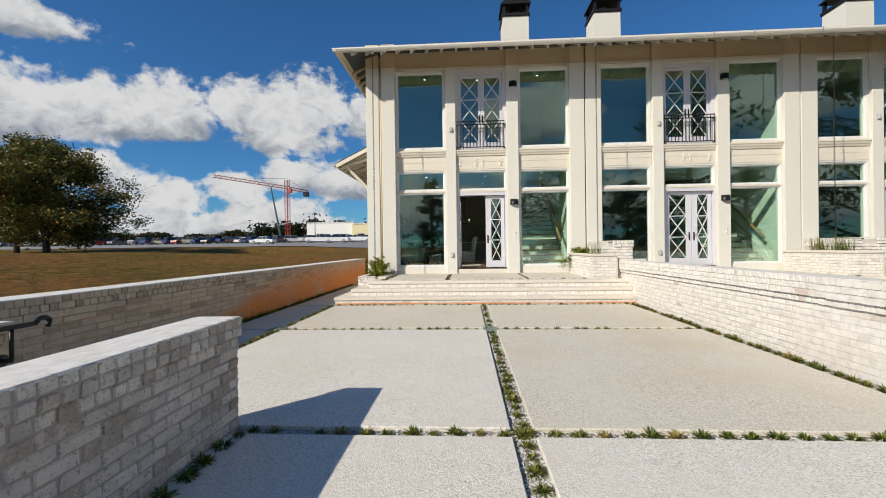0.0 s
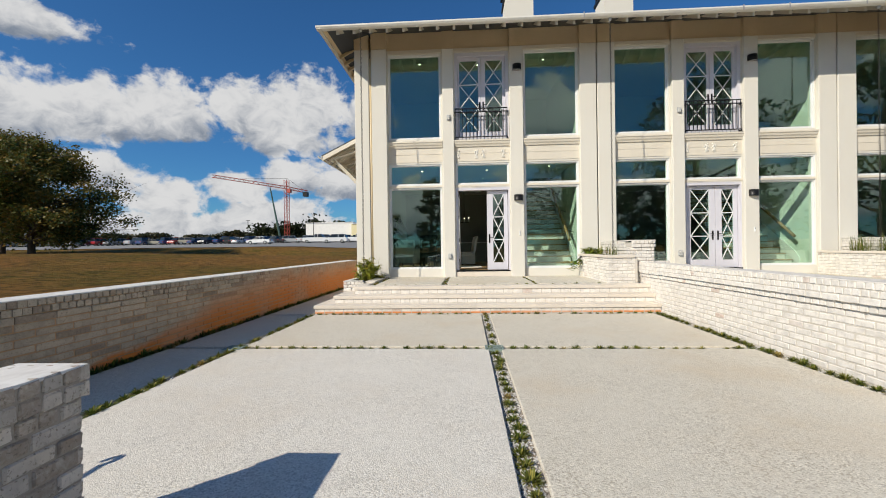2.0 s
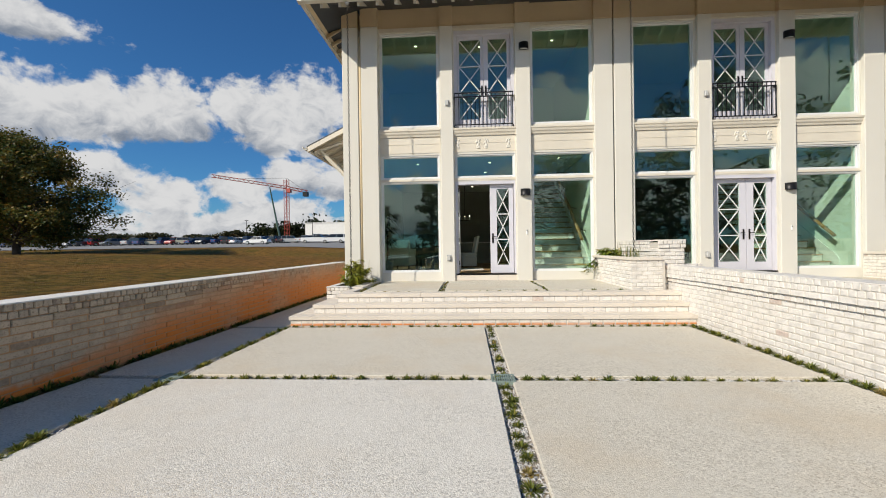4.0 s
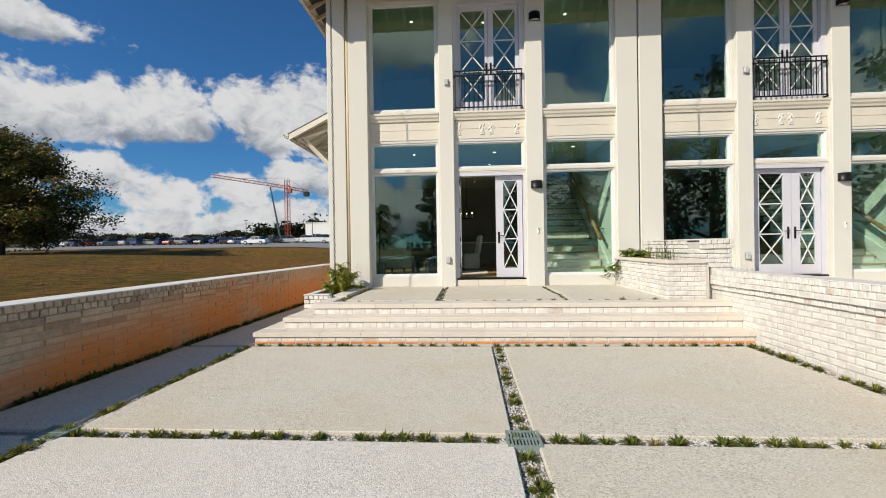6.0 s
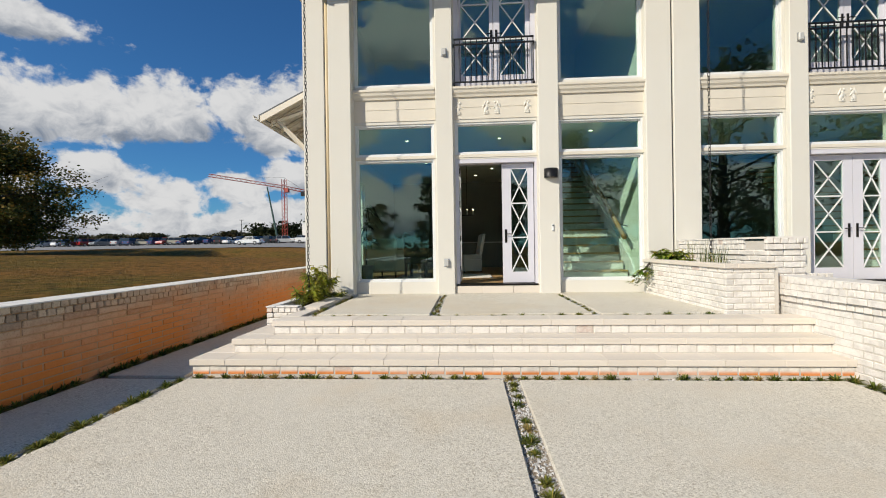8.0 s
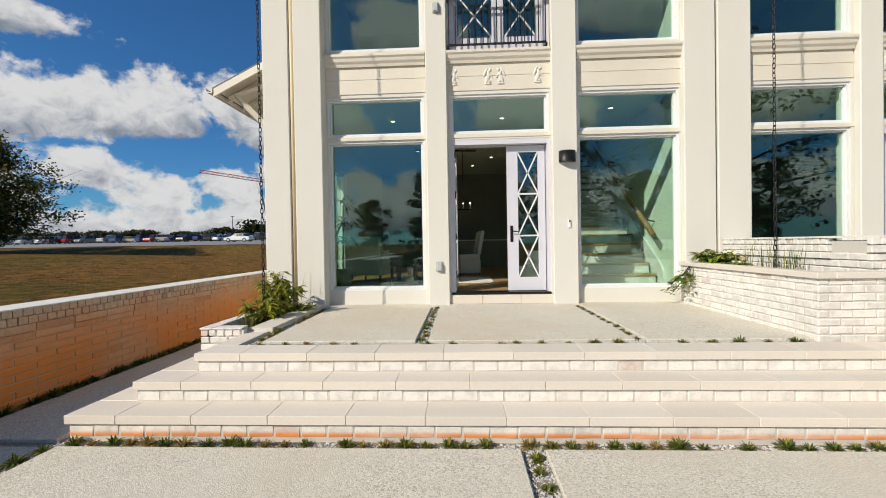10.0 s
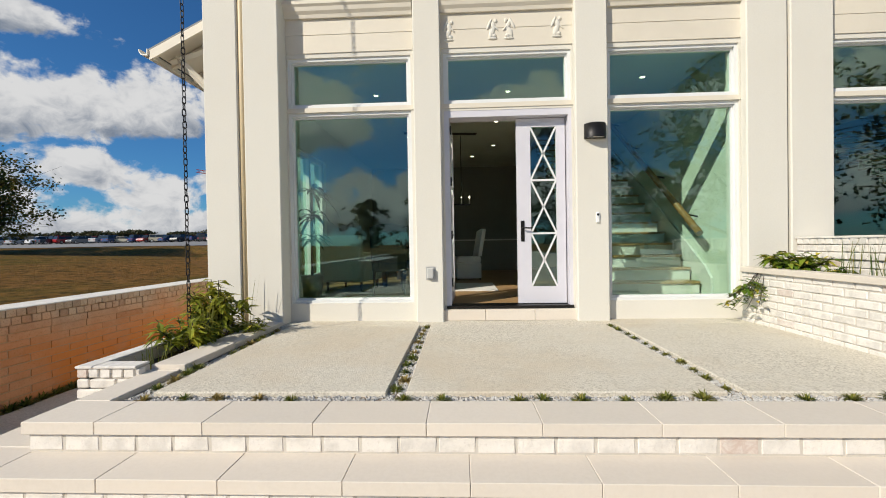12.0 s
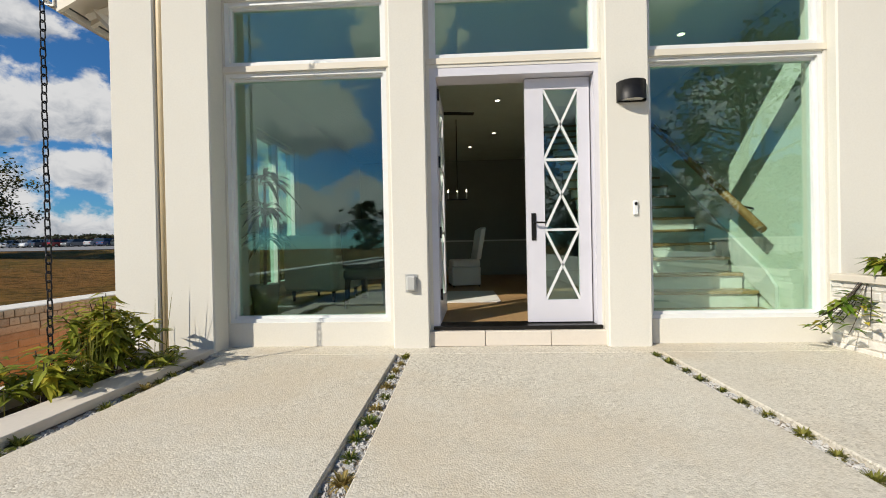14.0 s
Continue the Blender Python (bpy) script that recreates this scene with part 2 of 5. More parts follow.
def lawn_material():
    """Autumn turf: green and straw tussocks, bare red-brown patches."""
    m = bpy.data.materials.new("dry_autumn_grass")
    m.use_nodes = True
    n = Nodes(m.node_tree)
    p = n.add("ShaderNodeBsdfPrincipled")
    pos = n.add("ShaderNodeNewGeometry").outputs["Position"]
    big, mid, tiny = n.noise(pos, 0.13, 5, 0.6), n.noise(pos, 1.1, 6, 0.65), n.noise(pos, 3.6, 8, 0.78)
    col = n.mix(n.ramp(mid, 0.35, 0.65), (0.135, 0.105, 0.018), (0.27, 0.145, 0.034))
    col = n.mix(n.math("MULTIPLY", n.ramp(big, 0.42, 0.6), 0.8), col, (0.29, 0.135, 0.036))
    col = n.mix(n.math("MULTIPLY", n.ramp(tiny, 0.44, 0.60), 0.85), col, (0.06, 0.045, 0.010))
    n.link(col, p.inputs["Base Color"])
    p.inputs["Roughness"].default_value = 1.0
    p.inputs["Specular IOR Level"].default_value = 0.1
    b = n.add("ShaderNodeBump")
    b.inputs["Strength"].default_value, b.inputs["Distance"].default_value = 1.0, 0.16
    n.put(b.inputs["Height"], n.math("SUBTRACT", mid, n.math("MULTIPLY", tiny, 1.2)))
    n.link(b.outputs[0], p.inputs["Normal"])
    n.link(p.outputs[0], n.add("ShaderNodeOutputMaterial").inputs[0])
    return m


STUCCO = material("cream_stucco", (0.672, 0.648, 0.58), 0.85, (0.63, 0.605, 0.538), 60, 0.6, 0.35, broad=0.7, third=(0.65, 0.62, 0.548), dist=0.003)
FRIEZE = material("tan_frieze_and_soffit", (0.62, 0.49, 0.31), 0.7, (0.57, 0.45, 0.28), 40, 0.3, 0.08)
TRIM = material("cream_trim", (0.69, 0.635, 0.53), 0.6, (0.66, 0.605, 0.50), 40, 0.3, 0.08)
WHITE = material("white_frame_paint", (0.71, 0.71, 0.70), 0.4, (0.68, 0.80, 0.79), 20, 0.3, 0.03)
# White paint given a lavender cast, which is shade put into its colour.
DOOR = material("white_door_paint", (0.62, 0.61, 0.66), 0.4, (0.60, 0.59, 0.64), 15, 0.3, 0.03)
COPING = material("limestone_coping", (0.66, 0.60, 0.52), 0.8, (0.61, 0.55, 0.47), 45, 0.5, 0.2, broad=1.5, third=(0.66, 0.59, 0.50), vary=0.05)
BRICK = brick_material("limewashed_brick", (0.735, 0.70, 0.645), (0.50, 0.38, 0.32), 0.03)
BRICK_GREY = brick_material("weathered_limewashed_brick", (0.62, 0.56, 0.48), (0.30, 0.24, 0.18), 0.22)
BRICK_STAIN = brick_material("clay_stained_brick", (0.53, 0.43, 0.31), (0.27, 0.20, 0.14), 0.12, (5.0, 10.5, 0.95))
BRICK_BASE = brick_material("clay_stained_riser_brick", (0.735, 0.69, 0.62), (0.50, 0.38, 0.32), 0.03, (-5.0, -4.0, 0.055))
MORTAR = material("limewashed_mortar", (0.57, 0.53, 0.47), 0.9, (0.50, 0.46, 0.40), 50, 0.5, 0.4)
MORTAR_GREY = material("grey_mortar", (0.37, 0.33, 0.275), 0.9, (0.28, 0.245, 0.20), 50, 0.5, 0.4)
MORTAR_STAIN = material("stained_mortar", (0.52, 0.32, 0.17), 0.9, (0.42, 0.23, 0.10), 50, 0.5, 0.4)
CAPTOP = material("painted_wall_top", (0.74, 0.72, 0.68), 0.85, (0.50, 0.47, 0.43), 9, 0.7, 0.6, broad=3.0, third=(0.66, 0.63, 0.58), stretch=(2.2, 1, 1))
SLAB = concrete_material("pale_concrete", (0.615, 0.575, 0.49), (0.36, 0.32, 0.25), 0.95, (0.56, 0.47, 0.345), 100.0)
SLAB_ROUGH = concrete_material("exposed_aggregate_concrete", (0.68, 0.65, 0.585), (0.40, 0.375, 0.33), 1.0, (0.62, 0.56, 0.47), 110.0)
GRAVEL = material("white_gravel", (0.46, 0.42, 0.36), 0.85, (0.16, 0.13, 0.10), 70, 0.9, 1.0, broad=2.0, third=(0.26, 0.19, 0.12), dist=0.02)
PEBBLE = material("white_pebbles", (0.60, 0.59, 0.57), 0.7, (0.36, 0.34, 0.32), 60, 0.6, 0.2, vary=0.2)
IRON = material("black_iron", (0.02, 0.02, 0.022), 0.45, (0.035, 0.033, 0.03), 50, 0.5, 0.1, metal=0.6)
BRONZE = material("dark_bronze", (0.03, 0.028, 0.026), 0.35, None, 40, 0.5, 0.05, metal=0.8)
GRATE = material("green_iron_grate", (0.24, 0.31, 0.28), 0.6, (0.14, 0.18, 0.16), 40, 0.7, 0.2)
STEEL = material("galvanised_steel", (0.55, 0.55, 0.54), 0.4, (0.42, 0.42, 0.42), 30, 0.5, 0.1, metal=0.7)
PLASTIC = material("white_plastic", (0.82, 0.82, 0.80), 0.35, None, 30, 0.2, 0.0)
CLEARGREY = material("grey_plastic_cover", (0.50, 0.50, 0.48), 0.25, None, 30, 0.2, 0.0)
ROOF = material("dark_metal_roof", (0.06, 0.065, 0.07), 0.5, None, 10, 0.4, 0.1, metal=0.3)
GUTTER = material("pale_gutter_metal", (0.72, 0.70, 0.64), 0.45, (0.62, 0.60, 0.55), 12, 0.4, 0.05)
PIPE = material("painted_downpipe", (0.66, 0.53, 0.33), 0.5, None, 20, 0.3, 0.05)
GLASS = glass_material("green_window_glass", (0.74, 0.89, 0.81), 0.115)
PLASTER = material("interior_plaster", (0.66, 0.72, 0.64), 0.8, (0.62, 0.68, 0.60), 20, 0.3, 0.05)
# Plaster again, darkened so the deep rooms read dim: shade put into colour.
PLASTER_DIMMED = material("shade_dimmed_plaster", (0.30, 0.31, 0.28), 0.8, None, 20, 0.3, 0.05)
OAK = material("oak_floor", (0.42, 0.27, 0.13), 0.45, (0.34, 0.20, 0.09), 12, 0.6, 0.1, stretch=(6, 1, 1))
WOOD = material("brown_handrail_wood", (0.34, 0.19, 0.07), 0.4, None, 18, 0.6, 0.1)
FABRIC = material("dark_green_grey_velvet", (0.055, 0.07, 0.068), 0.9, None, 80, 0.5, 0.2)
LINEN = material("white_linen", (0.74, 0.73, 0.69), 0.9, None, 90, 0.4, 0.2)
DARKWOOD = material("dark_table_wood", (0.05, 0.035, 0.025), 0.4, None, 25, 0.5, 0.1)
CERAMIC = material("grey_ceramic", (0.2, 0.2, 0.2), 0.4, None, 25, 0.5, 0.1)
LAMP_GLOW = glow_material("lamp_glow", (1.0, 0.86, 0.62), 5.0)
LAWN = lawn_material()
ASPHALT = material("pale_worn_asphalt", (0.24, 0.235, 0.225), 0.9, (0.18, 0.175, 0.17), 8.0, 0.6, 0.2, broad=0.15)
DIRT = material("bare_soil", (0.10, 0.065, 0.04), 0.95, (0.06, 0.04, 0.025), 25, 0.8, 0.8, dist=0.02)
BARK = material("tree_bark", (0.07, 0.055, 0.042), 0.95, (0.04, 0.03, 0.024), 18, 0.8, 0.8, dist=0.03, stretch=(1, 1, 0.25))
OAKLEAF = leaf_material("autumn_oak_leaves", (0.04, 0.072, 0.014), (0.11, 0.115, 0.024), (0.27, 0.165, 0.035))
FARLEAF = leaf_material("far_woods_leaves", (0.035, 0.045, 0.022), (0.06, 0.065, 0.03), (0.11, 0.085, 0.045))
PINELEAF = leaf_material("dark_pine_needles", (0.016, 0.028, 0.012), (0.03, 0.042, 0.016), (0.045, 0.05, 0.02))
TUFT = leaf_material("mondo_grass_blades", (0.05, 0.085, 0.012), (0.12, 0.155, 0.025), (0.32, 0.27, 0.06))
TUFT_DRY = leaf_material("dry_mondo_grass_blades", (0.34, 0.25, 0.08), (0.40, 0.30, 0.11), (0.16, 0.15, 0.04))
SHRUB = leaf_material("glossy_shrub_leaves", (0.08, 0.15, 0.016), (0.21, 0.27, 0.028), (0.48, 0.40, 0.05), 0.4)
HOUSEPLANT = leaf_material("palm_leaves", (0.02, 0.05, 0.02), (0.03, 0.07, 0.025), (0.05, 0.09, 0.03), 0.35)
CRANE_RED = material("crane_red_paint", (0.42, 0.075, 0.05), 0.5, None, 5, 0.4, 0)
CRANE_GREEN = material("crane_green_paint", (0.06, 0.11, 0.09), 0.5, None, 5, 0.4, 0)
SIDING = material("white_metal_siding", (0.78, 0.77, 0.74), 0.5, None, 2, 0.3, 0)
SIDING_CREAM = material("cream_metal_siding", (0.72, 0.64, 0.38), 0.5, None, 2, 0.3, 0)
TYRE = material("tyre_rubber", (0.02, 0.02, 0.02), 0.8, None, 30, 0.3, 0)
CARGLASS = material("dark_car_glass", (0.02, 0.025, 0.03), 0.08, None, 5, 0.2, 0)
PAINTS = [material("car_paint_" + k, c, 0.3, None, 3, 0.1, 0, coat=0.6) for k, c in (
    ("white", (0.75, 0.75, 0.75)), ("black", (0.02, 0.02, 0.022)), ("grey", (0.16, 0.165, 0.17)), ("silver", (0.42, 0.43, 0.44)),
    ("red", (0.32, 0.02, 0.02)), ("blue", (0.03, 0.06, 0.16)), ("beige", (0.40, 0.36, 0.28)), ("green", (0.02, 0.14, 0.13)))]


# ---- builders ----
def box(bm, x0, y0, z0, x1, y1, z1, bevel=0.0):
    v = [bm.verts.new(p) for p in ((x0, y0, z0), (x1, y0, z0), (x1, y1, z0), (x0, y1, z0), (x0, y0, z1), (x1, y0, z1), (x1, y1, z1), (x0, y1, z1))]
    fs = [bm.faces.new([v[i] for i in q]) for q in ((3, 2, 1, 0), (4, 5, 6, 7), (0, 1, 5, 4), (1, 2, 6, 5), (2, 3, 7, 6), (3, 0, 4, 7))]
    if bevel:
        es = list({e for f in fs for e in f.edges})
        bmesh.ops.bevel(bm, geom=es, offset=bevel, segments=1, affect="EDGES")
    return bm


def tube(bm, a, b, r0, r1=None, n=8, caps=True):
    a, b = Vector(a), Vector(b)
    r1 = r0 if r1 is None else r1
    q = (b - a).to_track_quat("Z", "Y")
    rings = []
    for p, r in ((a, r0), (b, r1)):
        rings.append([bm.verts.new(p + q @ Vector((r * math.cos(2 * math.pi * i / n), r * math.sin(2 * math.pi * i / n), 0))) for i in range(n)])
    for i in range(n):
        j = (i + 1) % n
        f = bm.faces.new((rings[0][i], rings[0][j], rings[1][j], rings[1][i]))
        f.smooth = n > 6
    if caps:
        bm.faces.new(rings[0][::-1])
        bm.faces.new(rings[1])
    return bm


def turned(bm, profile, n=16, at=(0, 0, 0)):
    """A body of revolution from (radius, height) pairs."""
    rings = [[bm.verts.new((at[0] + r * math.cos(2 * math.pi * i / n), at[1] + r * math.sin(2 * math.pi * i / n), at[2] + z)) for i in range(n)] for r, z in profile]
    for a, b in zip(rings, rings[1:]):
        for i in range(n):
            f = bm.faces.new((a[i], a[(i + 1) % n], b[(i + 1) % n], b[i]))
            f.smooth = True
    bm.faces.new(rings[0][::-1])
    bm.faces.new(rings[-1])
    return bm


def prism(bm, outline, y0, y1, axis="y"):
    """An outline in (x, z) pushed through from y0 to y1, or in (y, z) along x."""
    def at(p, d):
        return (p[0], d, p[1]) if axis == "y" else (d, p[0], p[1])
    a = [bm.verts.new(at(p, y0)) for p in outline]
    b = [bm.verts.new(at(p, y1)) for p in outline]
    bm.faces.new(a)
    bm.faces.new(b[::-1])
    for i in range(len(a)):
        j = (i + 1) % len(a)
        bm.faces.new((a[j], a[i], b[i], b[j]))
    return bm


def finish(bm, name, mat):
    bmesh.ops.recalc_face_normals(bm, faces=bm.faces)
    me = bpy.data.meshes.new(name)
    bm.to_mesh(me)
    bm.free()
    me.materials.append(mat)
    return me


def thing(name, label, category, group="", at=(0, 0, 0), kind=""):
    ob = new(name)
    ob.location = at
    ob.empty_display_size = 0.1
    return tagged(ob, label, category, group, kind)


def part(name, bm, mat, parent, label=""):
    ob = new(name, finish(bm, name, mat))
    ob.parent = parent
    return tagged(ob, label)


def solo(name, bm, mat, label, category, group="", kind=""):
    return tagged(new(name, finish(bm, name, mat)), label, category, group, kind)


def part_box(name, b, mat, parent, label="", bevel=0.0):
    return part(name, box(bmesh.new(), *b, bevel=bevel), mat, parent, label)


rng = random.Random(7)

# ---- ground ----
def ease(v, lo, hi):
    u = max(0.0, min(1.0, (v - lo) / (hi - lo)))
    return u * u * (3 - 2 * u)


def land(x, y):
    """Height of the open land: a bank beside the drive with a shallow hollow, then a rise to the car park and beyond."""
    if x > -4.7:
        return -0.12
    z = 0.80 + 0.55 * ease(-x, 5, 24) + 0.42 * ease(y, 36, 50) + 0.025 * max(0.0, y - 50)
    z -= 0.75 * math.exp(-(((x + 23) / 10) ** 2 + ((y - 37) / 6.5) ** 2))
    return z + 0.06 * noise.noise((x * 0.3, y * 0.3, 0)) * ease(-x, 5, 8)


def ground_sheet():
    bm = bmesh.new()
    xs = [-1500, -700, -400, -250, -170, -120, -90] + [-70 + 1.5 * i for i in range(40)] + [-10.5, -9, -8, -7, -6, -5.2, -4.74, -4.69] + [0, 8, 20, 40, 80, 160, 400, 1500]
    ys = [-1500, -500, -200, -100, -60, -40, -25, -15] + [-10 + 2.0 * i for i in range(46)] + [90, 110, 140, 190, 260, 400, 700, 1500]
    rows = [[bm.verts.new((x, y, land(x, y))) for x in xs] for y in ys]
    for a, b in zip(rows, rows[1:]):
        for i in range(len(xs) - 1):
            f = bm.faces.new((a[i], a[i + 1], b[i + 1], b[i]))
            f.smooth = xs[i] < -4.8
    return bm


solo("ground", ground_sheet(), LAWN, "dry brown and green autumn grass on a gentle bank", "grass", kind="structure")


def strip(corners, lift, nx=24, ny=12):
    """A sheet over the land between four (x, y) corners."""
    bm = bmesh.new()
    a, b, c, d = [Vector((*p, 0)) for p in corners]
    rows = []
    for j in range(ny + 1):
        row = []
        for i in range(nx + 1):
            u, v = i / nx, j / ny
            p = a.lerp(b, u).lerp(d.lerp(c, u), v)
            row.append(bm.verts.new((p.x, p.y, land(p.x, p.y) + lift)))
        rows.append(row)
    for r, s in zip(rows, rows[1:]):
        for i in range(nx):
            bm.faces.new((r[i], r[i + 1], s[i + 1], s[i]))
    return bm


solo("road", strip([(-170, 54), (-6, 48), (-6, 135), (-220, 140)], 0.06, 60, 30), ASPHALT, "pale worn asphalt of a wide car park", "car park", kind="structure")


# ---- pale gravel under the drive and its slabs ----
solo("gravel_bed", box(bmesh.new(), -4.5, -6, -0.4, 11.2, 13.5, -0.035), GRAVEL, "white gravel between the driveway slabs", "gravel", kind="structure")
drive = thing("driveway", "pale exposed-aggregate concrete driveway slabs with planted joints", "driveway", kind="structure")


def slab(x0, y0, x1, y1, z, mat, parent, thick=0.12, name="concrete_slab"):
    return part_box(name, (x0, y0, z - thick, x1, y1, z), mat, parent, bevel=0.008)


for x0, x1 in ((-3.36, 0.13), (0.30, 3.58)):
    slab(x0, -6.0, x1, 2.85, 0.0, SLAB_ROUGH, drive)
    slab(x0, 2.99, x1, 6.66, 0.0, SLAB_ROUGH if x0 < 0 else SLAB, drive)
    slab(x0, 6.81, x1, 9.49, 0.0, SLAB, drive)
for y0, y1 in ((-6.0, 2.85), (2.99, 6.68), (6.79, 9.49), (9.60, 17.0)):
    slab(-4.40, y0, -3.48, y1, -0.004, SLAB, drive)
for x0, x1 in ((4.4, 6.85), (7.0, 10.2)):
    slab(x0, -6.0, x1, 6.62, 0.0, SLAB, drive)
    slab(x0, 6.81, x1, 9.49, 0.0, SLAB, drive)


def pebbles(stretches, z, count):
    """Loose white stones lying in the joints."""
    bm = bmesh.new()
    r = random.Random(11)
    area = [(b[2] - b[0]) * (b[3] - b[1]) for b in stretches]
    for b, a in zip(stretches, area):
        for _ in range(int(count * a / sum(area))):
            x, y, s = r.uniform(b[0], b[2]), r.uniform(b[1], b[3]), r.uniform(0.006, 0.014)
            t = r.uniform(0, 6.28)
            pts = [bm.verts.new((x + s * k * math.cos(t + i * 2.094), y + s * k * math.sin(t + i * 2.094), z + h)) for h, k in ((0, 1.2), (s * 0.9, 0.7)) for i in range(3)]
            bm.faces.new(pts[3:])
            for i in range(3):
                bm.faces.new((pts[i], pts[(i + 1) % 3], pts[3 + (i + 1) % 3], pts[3 + i]))
    return bm


solo("loose_gravel", pebbles([(-3.4, 2.85, 3.7, 2.99), (0.13, -0.5, 0.30, 9.6), (-3.4, 6.66, 3.7, 6.81), (3.58, 3.0, 3.78, 9.6), (-3.48, 3.0, -3.36, 9.6), (-3.4, 9.5, 3.7, 9.62)], -0.036, 14000),
     PEBBLE, "loose white gravel lying in the slab joints", "gravel", kind="stuff")


# ---- brick walls ----
BL, BH, HW = 0.212, 0.0775, 0.0925
MESHES = {}


def brick_mesh(length, depth, high, mat, jitter=0):
    """One worn brick, its origin at its lower left front corner, length along x, front at y = 0."""
    key = (length, depth, high, mat.name, jitter)
    if key not in MESHES:
        bm = box(bmesh.new(), 0, 0, 0, length, depth, high, bevel=0.008)
        r = random.Random(jitter)
        for v in bm.verts:
            v.co += Vector((r.uniform(-1, 1), r.uniform(-1.2, 0.6), r.uniform(-1, 1))) * 0.0036
        MESHES[key] = finish(bm, "brick", mat)
    return MESHES[key]


def brick_face(parent, start, along, length, z0, courses, headers, mat, near=(0.0, 0.0), band=(), single=300, long=BL):
    """A face of bricks: courses from z0 up, the top ones laid as headers. along: unit way of the wall, its front to the right of it.
    near: the stretch along the wall whose bricks are parts of their own. band: courses that stand proud."""
    along = Vector((*along, 0))
    front = Vector((along.y, -along.x, 0))
    turn = Matrix((along, -front, (0, 0, 1))).transposed().to_4x4()
    r = random.Random(int(length * 100) + courses)
    rest_v, rest_f, used = [], [], 0
    for c in range(courses):
        head = c >= courses - headers
        step = HW if head else long
        s = -(step / 2 if c % 2 and not (head and c == courses - 1) else 0.0)
        proud = 0.012 if c in band else 0.0
        while s < length - 0.02:
            a, b = max(s, 0.0), min(s + step - 0.009, length)
            s += step
            if b - a < 0.02:
                continue
            z = z0 + c * BH
            place = Vector(start) + along * a + front * (proud + r.uniform(-0.0025, 0.0025)) + Vector((0, 0, z))
            cut = abs(b - a - step + 0.009) > 1e-4
            if near[0] <= a <= near[1] and used < single:
                me = brick_mesh(round(b - a, 3), 0.06, BH - 0.009, mat, 0 if cut else r.randrange(4))
                ob = new("brick", me)
                ob.parent = parent
                ob.matrix_basis = Matrix.Translation(place) @ turn
                used += 1
            else:
                n = len(rest_v)
                for p in ((0, 0, 0), (b - a, 0, 0), (b - a, 0.06, 0), (0, 0.06, 0)):
                    for h in (0, BH - 0.009):
                        rest_v.append(place + turn @ (Vector(p) + Vector((r.uniform(-1, 1), r.uniform(-1, 1), r.uniform(-1, 1))) * 0.0015 + Vector((0, 0, h))))
                rest_f += [tuple(n + i for i in q) for q in ((0, 2, 3, 1), (2, 4, 5, 3), (4, 6, 7, 5), (6, 0, 1, 7), (1, 3, 5, 7), (0, 6, 4, 2))]
    if rest_f:
        me = bpy.data.meshes.new("brickwork")
        me.from_pydata([tuple(v) for v in rest_v], [], rest_f)
        me.materials.append(mat)
        ob = new("brickwork", me)
        ob.parent = parent
        tagged(ob, kind="stuff")


def wall_top(parent, x0, y0, x1, y1, z, mat=None):
    """The painted top of a wall."""
    bm = bmesh.new()
    box(bm, x0, y0, z - 0.012, x1, y1, z + 0.004, bevel=0.004)
    part("wall_top", bm, mat or CAPTOP, parent)


# low wall beside the start of the walk
low = thing("wall_low", "low weathered lime-washed brick garden wall", "wall", kind="structure")
part_box("mortar_core", (-2.29, -5.0, -0.1, -1.983, 2.957, 0.845), MORTAR_GREY, low)
part_box("mortar_core", (-2.31, -5.0, 0.715, -1.964, 2.976, 0.848), MORTAR_GREY, low)
brick_face(low, (-1.975, -5.0, 0), (0, 1), 7.96, 0.01, 9, 1, BRICK_GREY, near=(5.0, 7.9))
brick_face(low, (-1.955, -5.0, 0), (0, 1), 7.98, 0.01 + 9 * BH, 2, 2, BRICK_GREY, near=(5.4, 7.9), single=60)
brick_face(low, (-1.975, 2.965, 0), (-1, 0), 0.33, 0.01, 9, 1, BRICK_GREY, near=(0, 1))
brick_face(low, (-1.955, 2.985, 0), (-1, 0), 0.37, 0.01 + 9 * BH, 2, 2, BRICK_GREY, near=(0, 1))
brick_face(low, (-2.305, 2.965, 0), (0, -1), 7.96, 0.01, 11, 3, BRICK_GREY)
wall_top(low, -2.315, -5.0, -1.958, 2.981, -0.001 + 11 * BH)

# long wall at the foot of the grass bank
long_wall = thing("wall_bank", "long lime-washed brick retaining wall stained with red clay", "wall", kind="structure")
part_box("mortar_core", (-4.86, -6.0, -0.1, -4.516, 17.0, 0.90), MORTAR_STAIN, long_wall)
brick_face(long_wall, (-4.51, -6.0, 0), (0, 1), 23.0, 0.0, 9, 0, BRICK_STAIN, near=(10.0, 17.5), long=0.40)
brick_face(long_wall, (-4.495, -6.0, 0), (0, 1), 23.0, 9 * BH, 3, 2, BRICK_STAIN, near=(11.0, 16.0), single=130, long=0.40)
wall_top(long_wall, -4.9, -6.0, -4.497, 17.0, 12 * BH - 0.003)

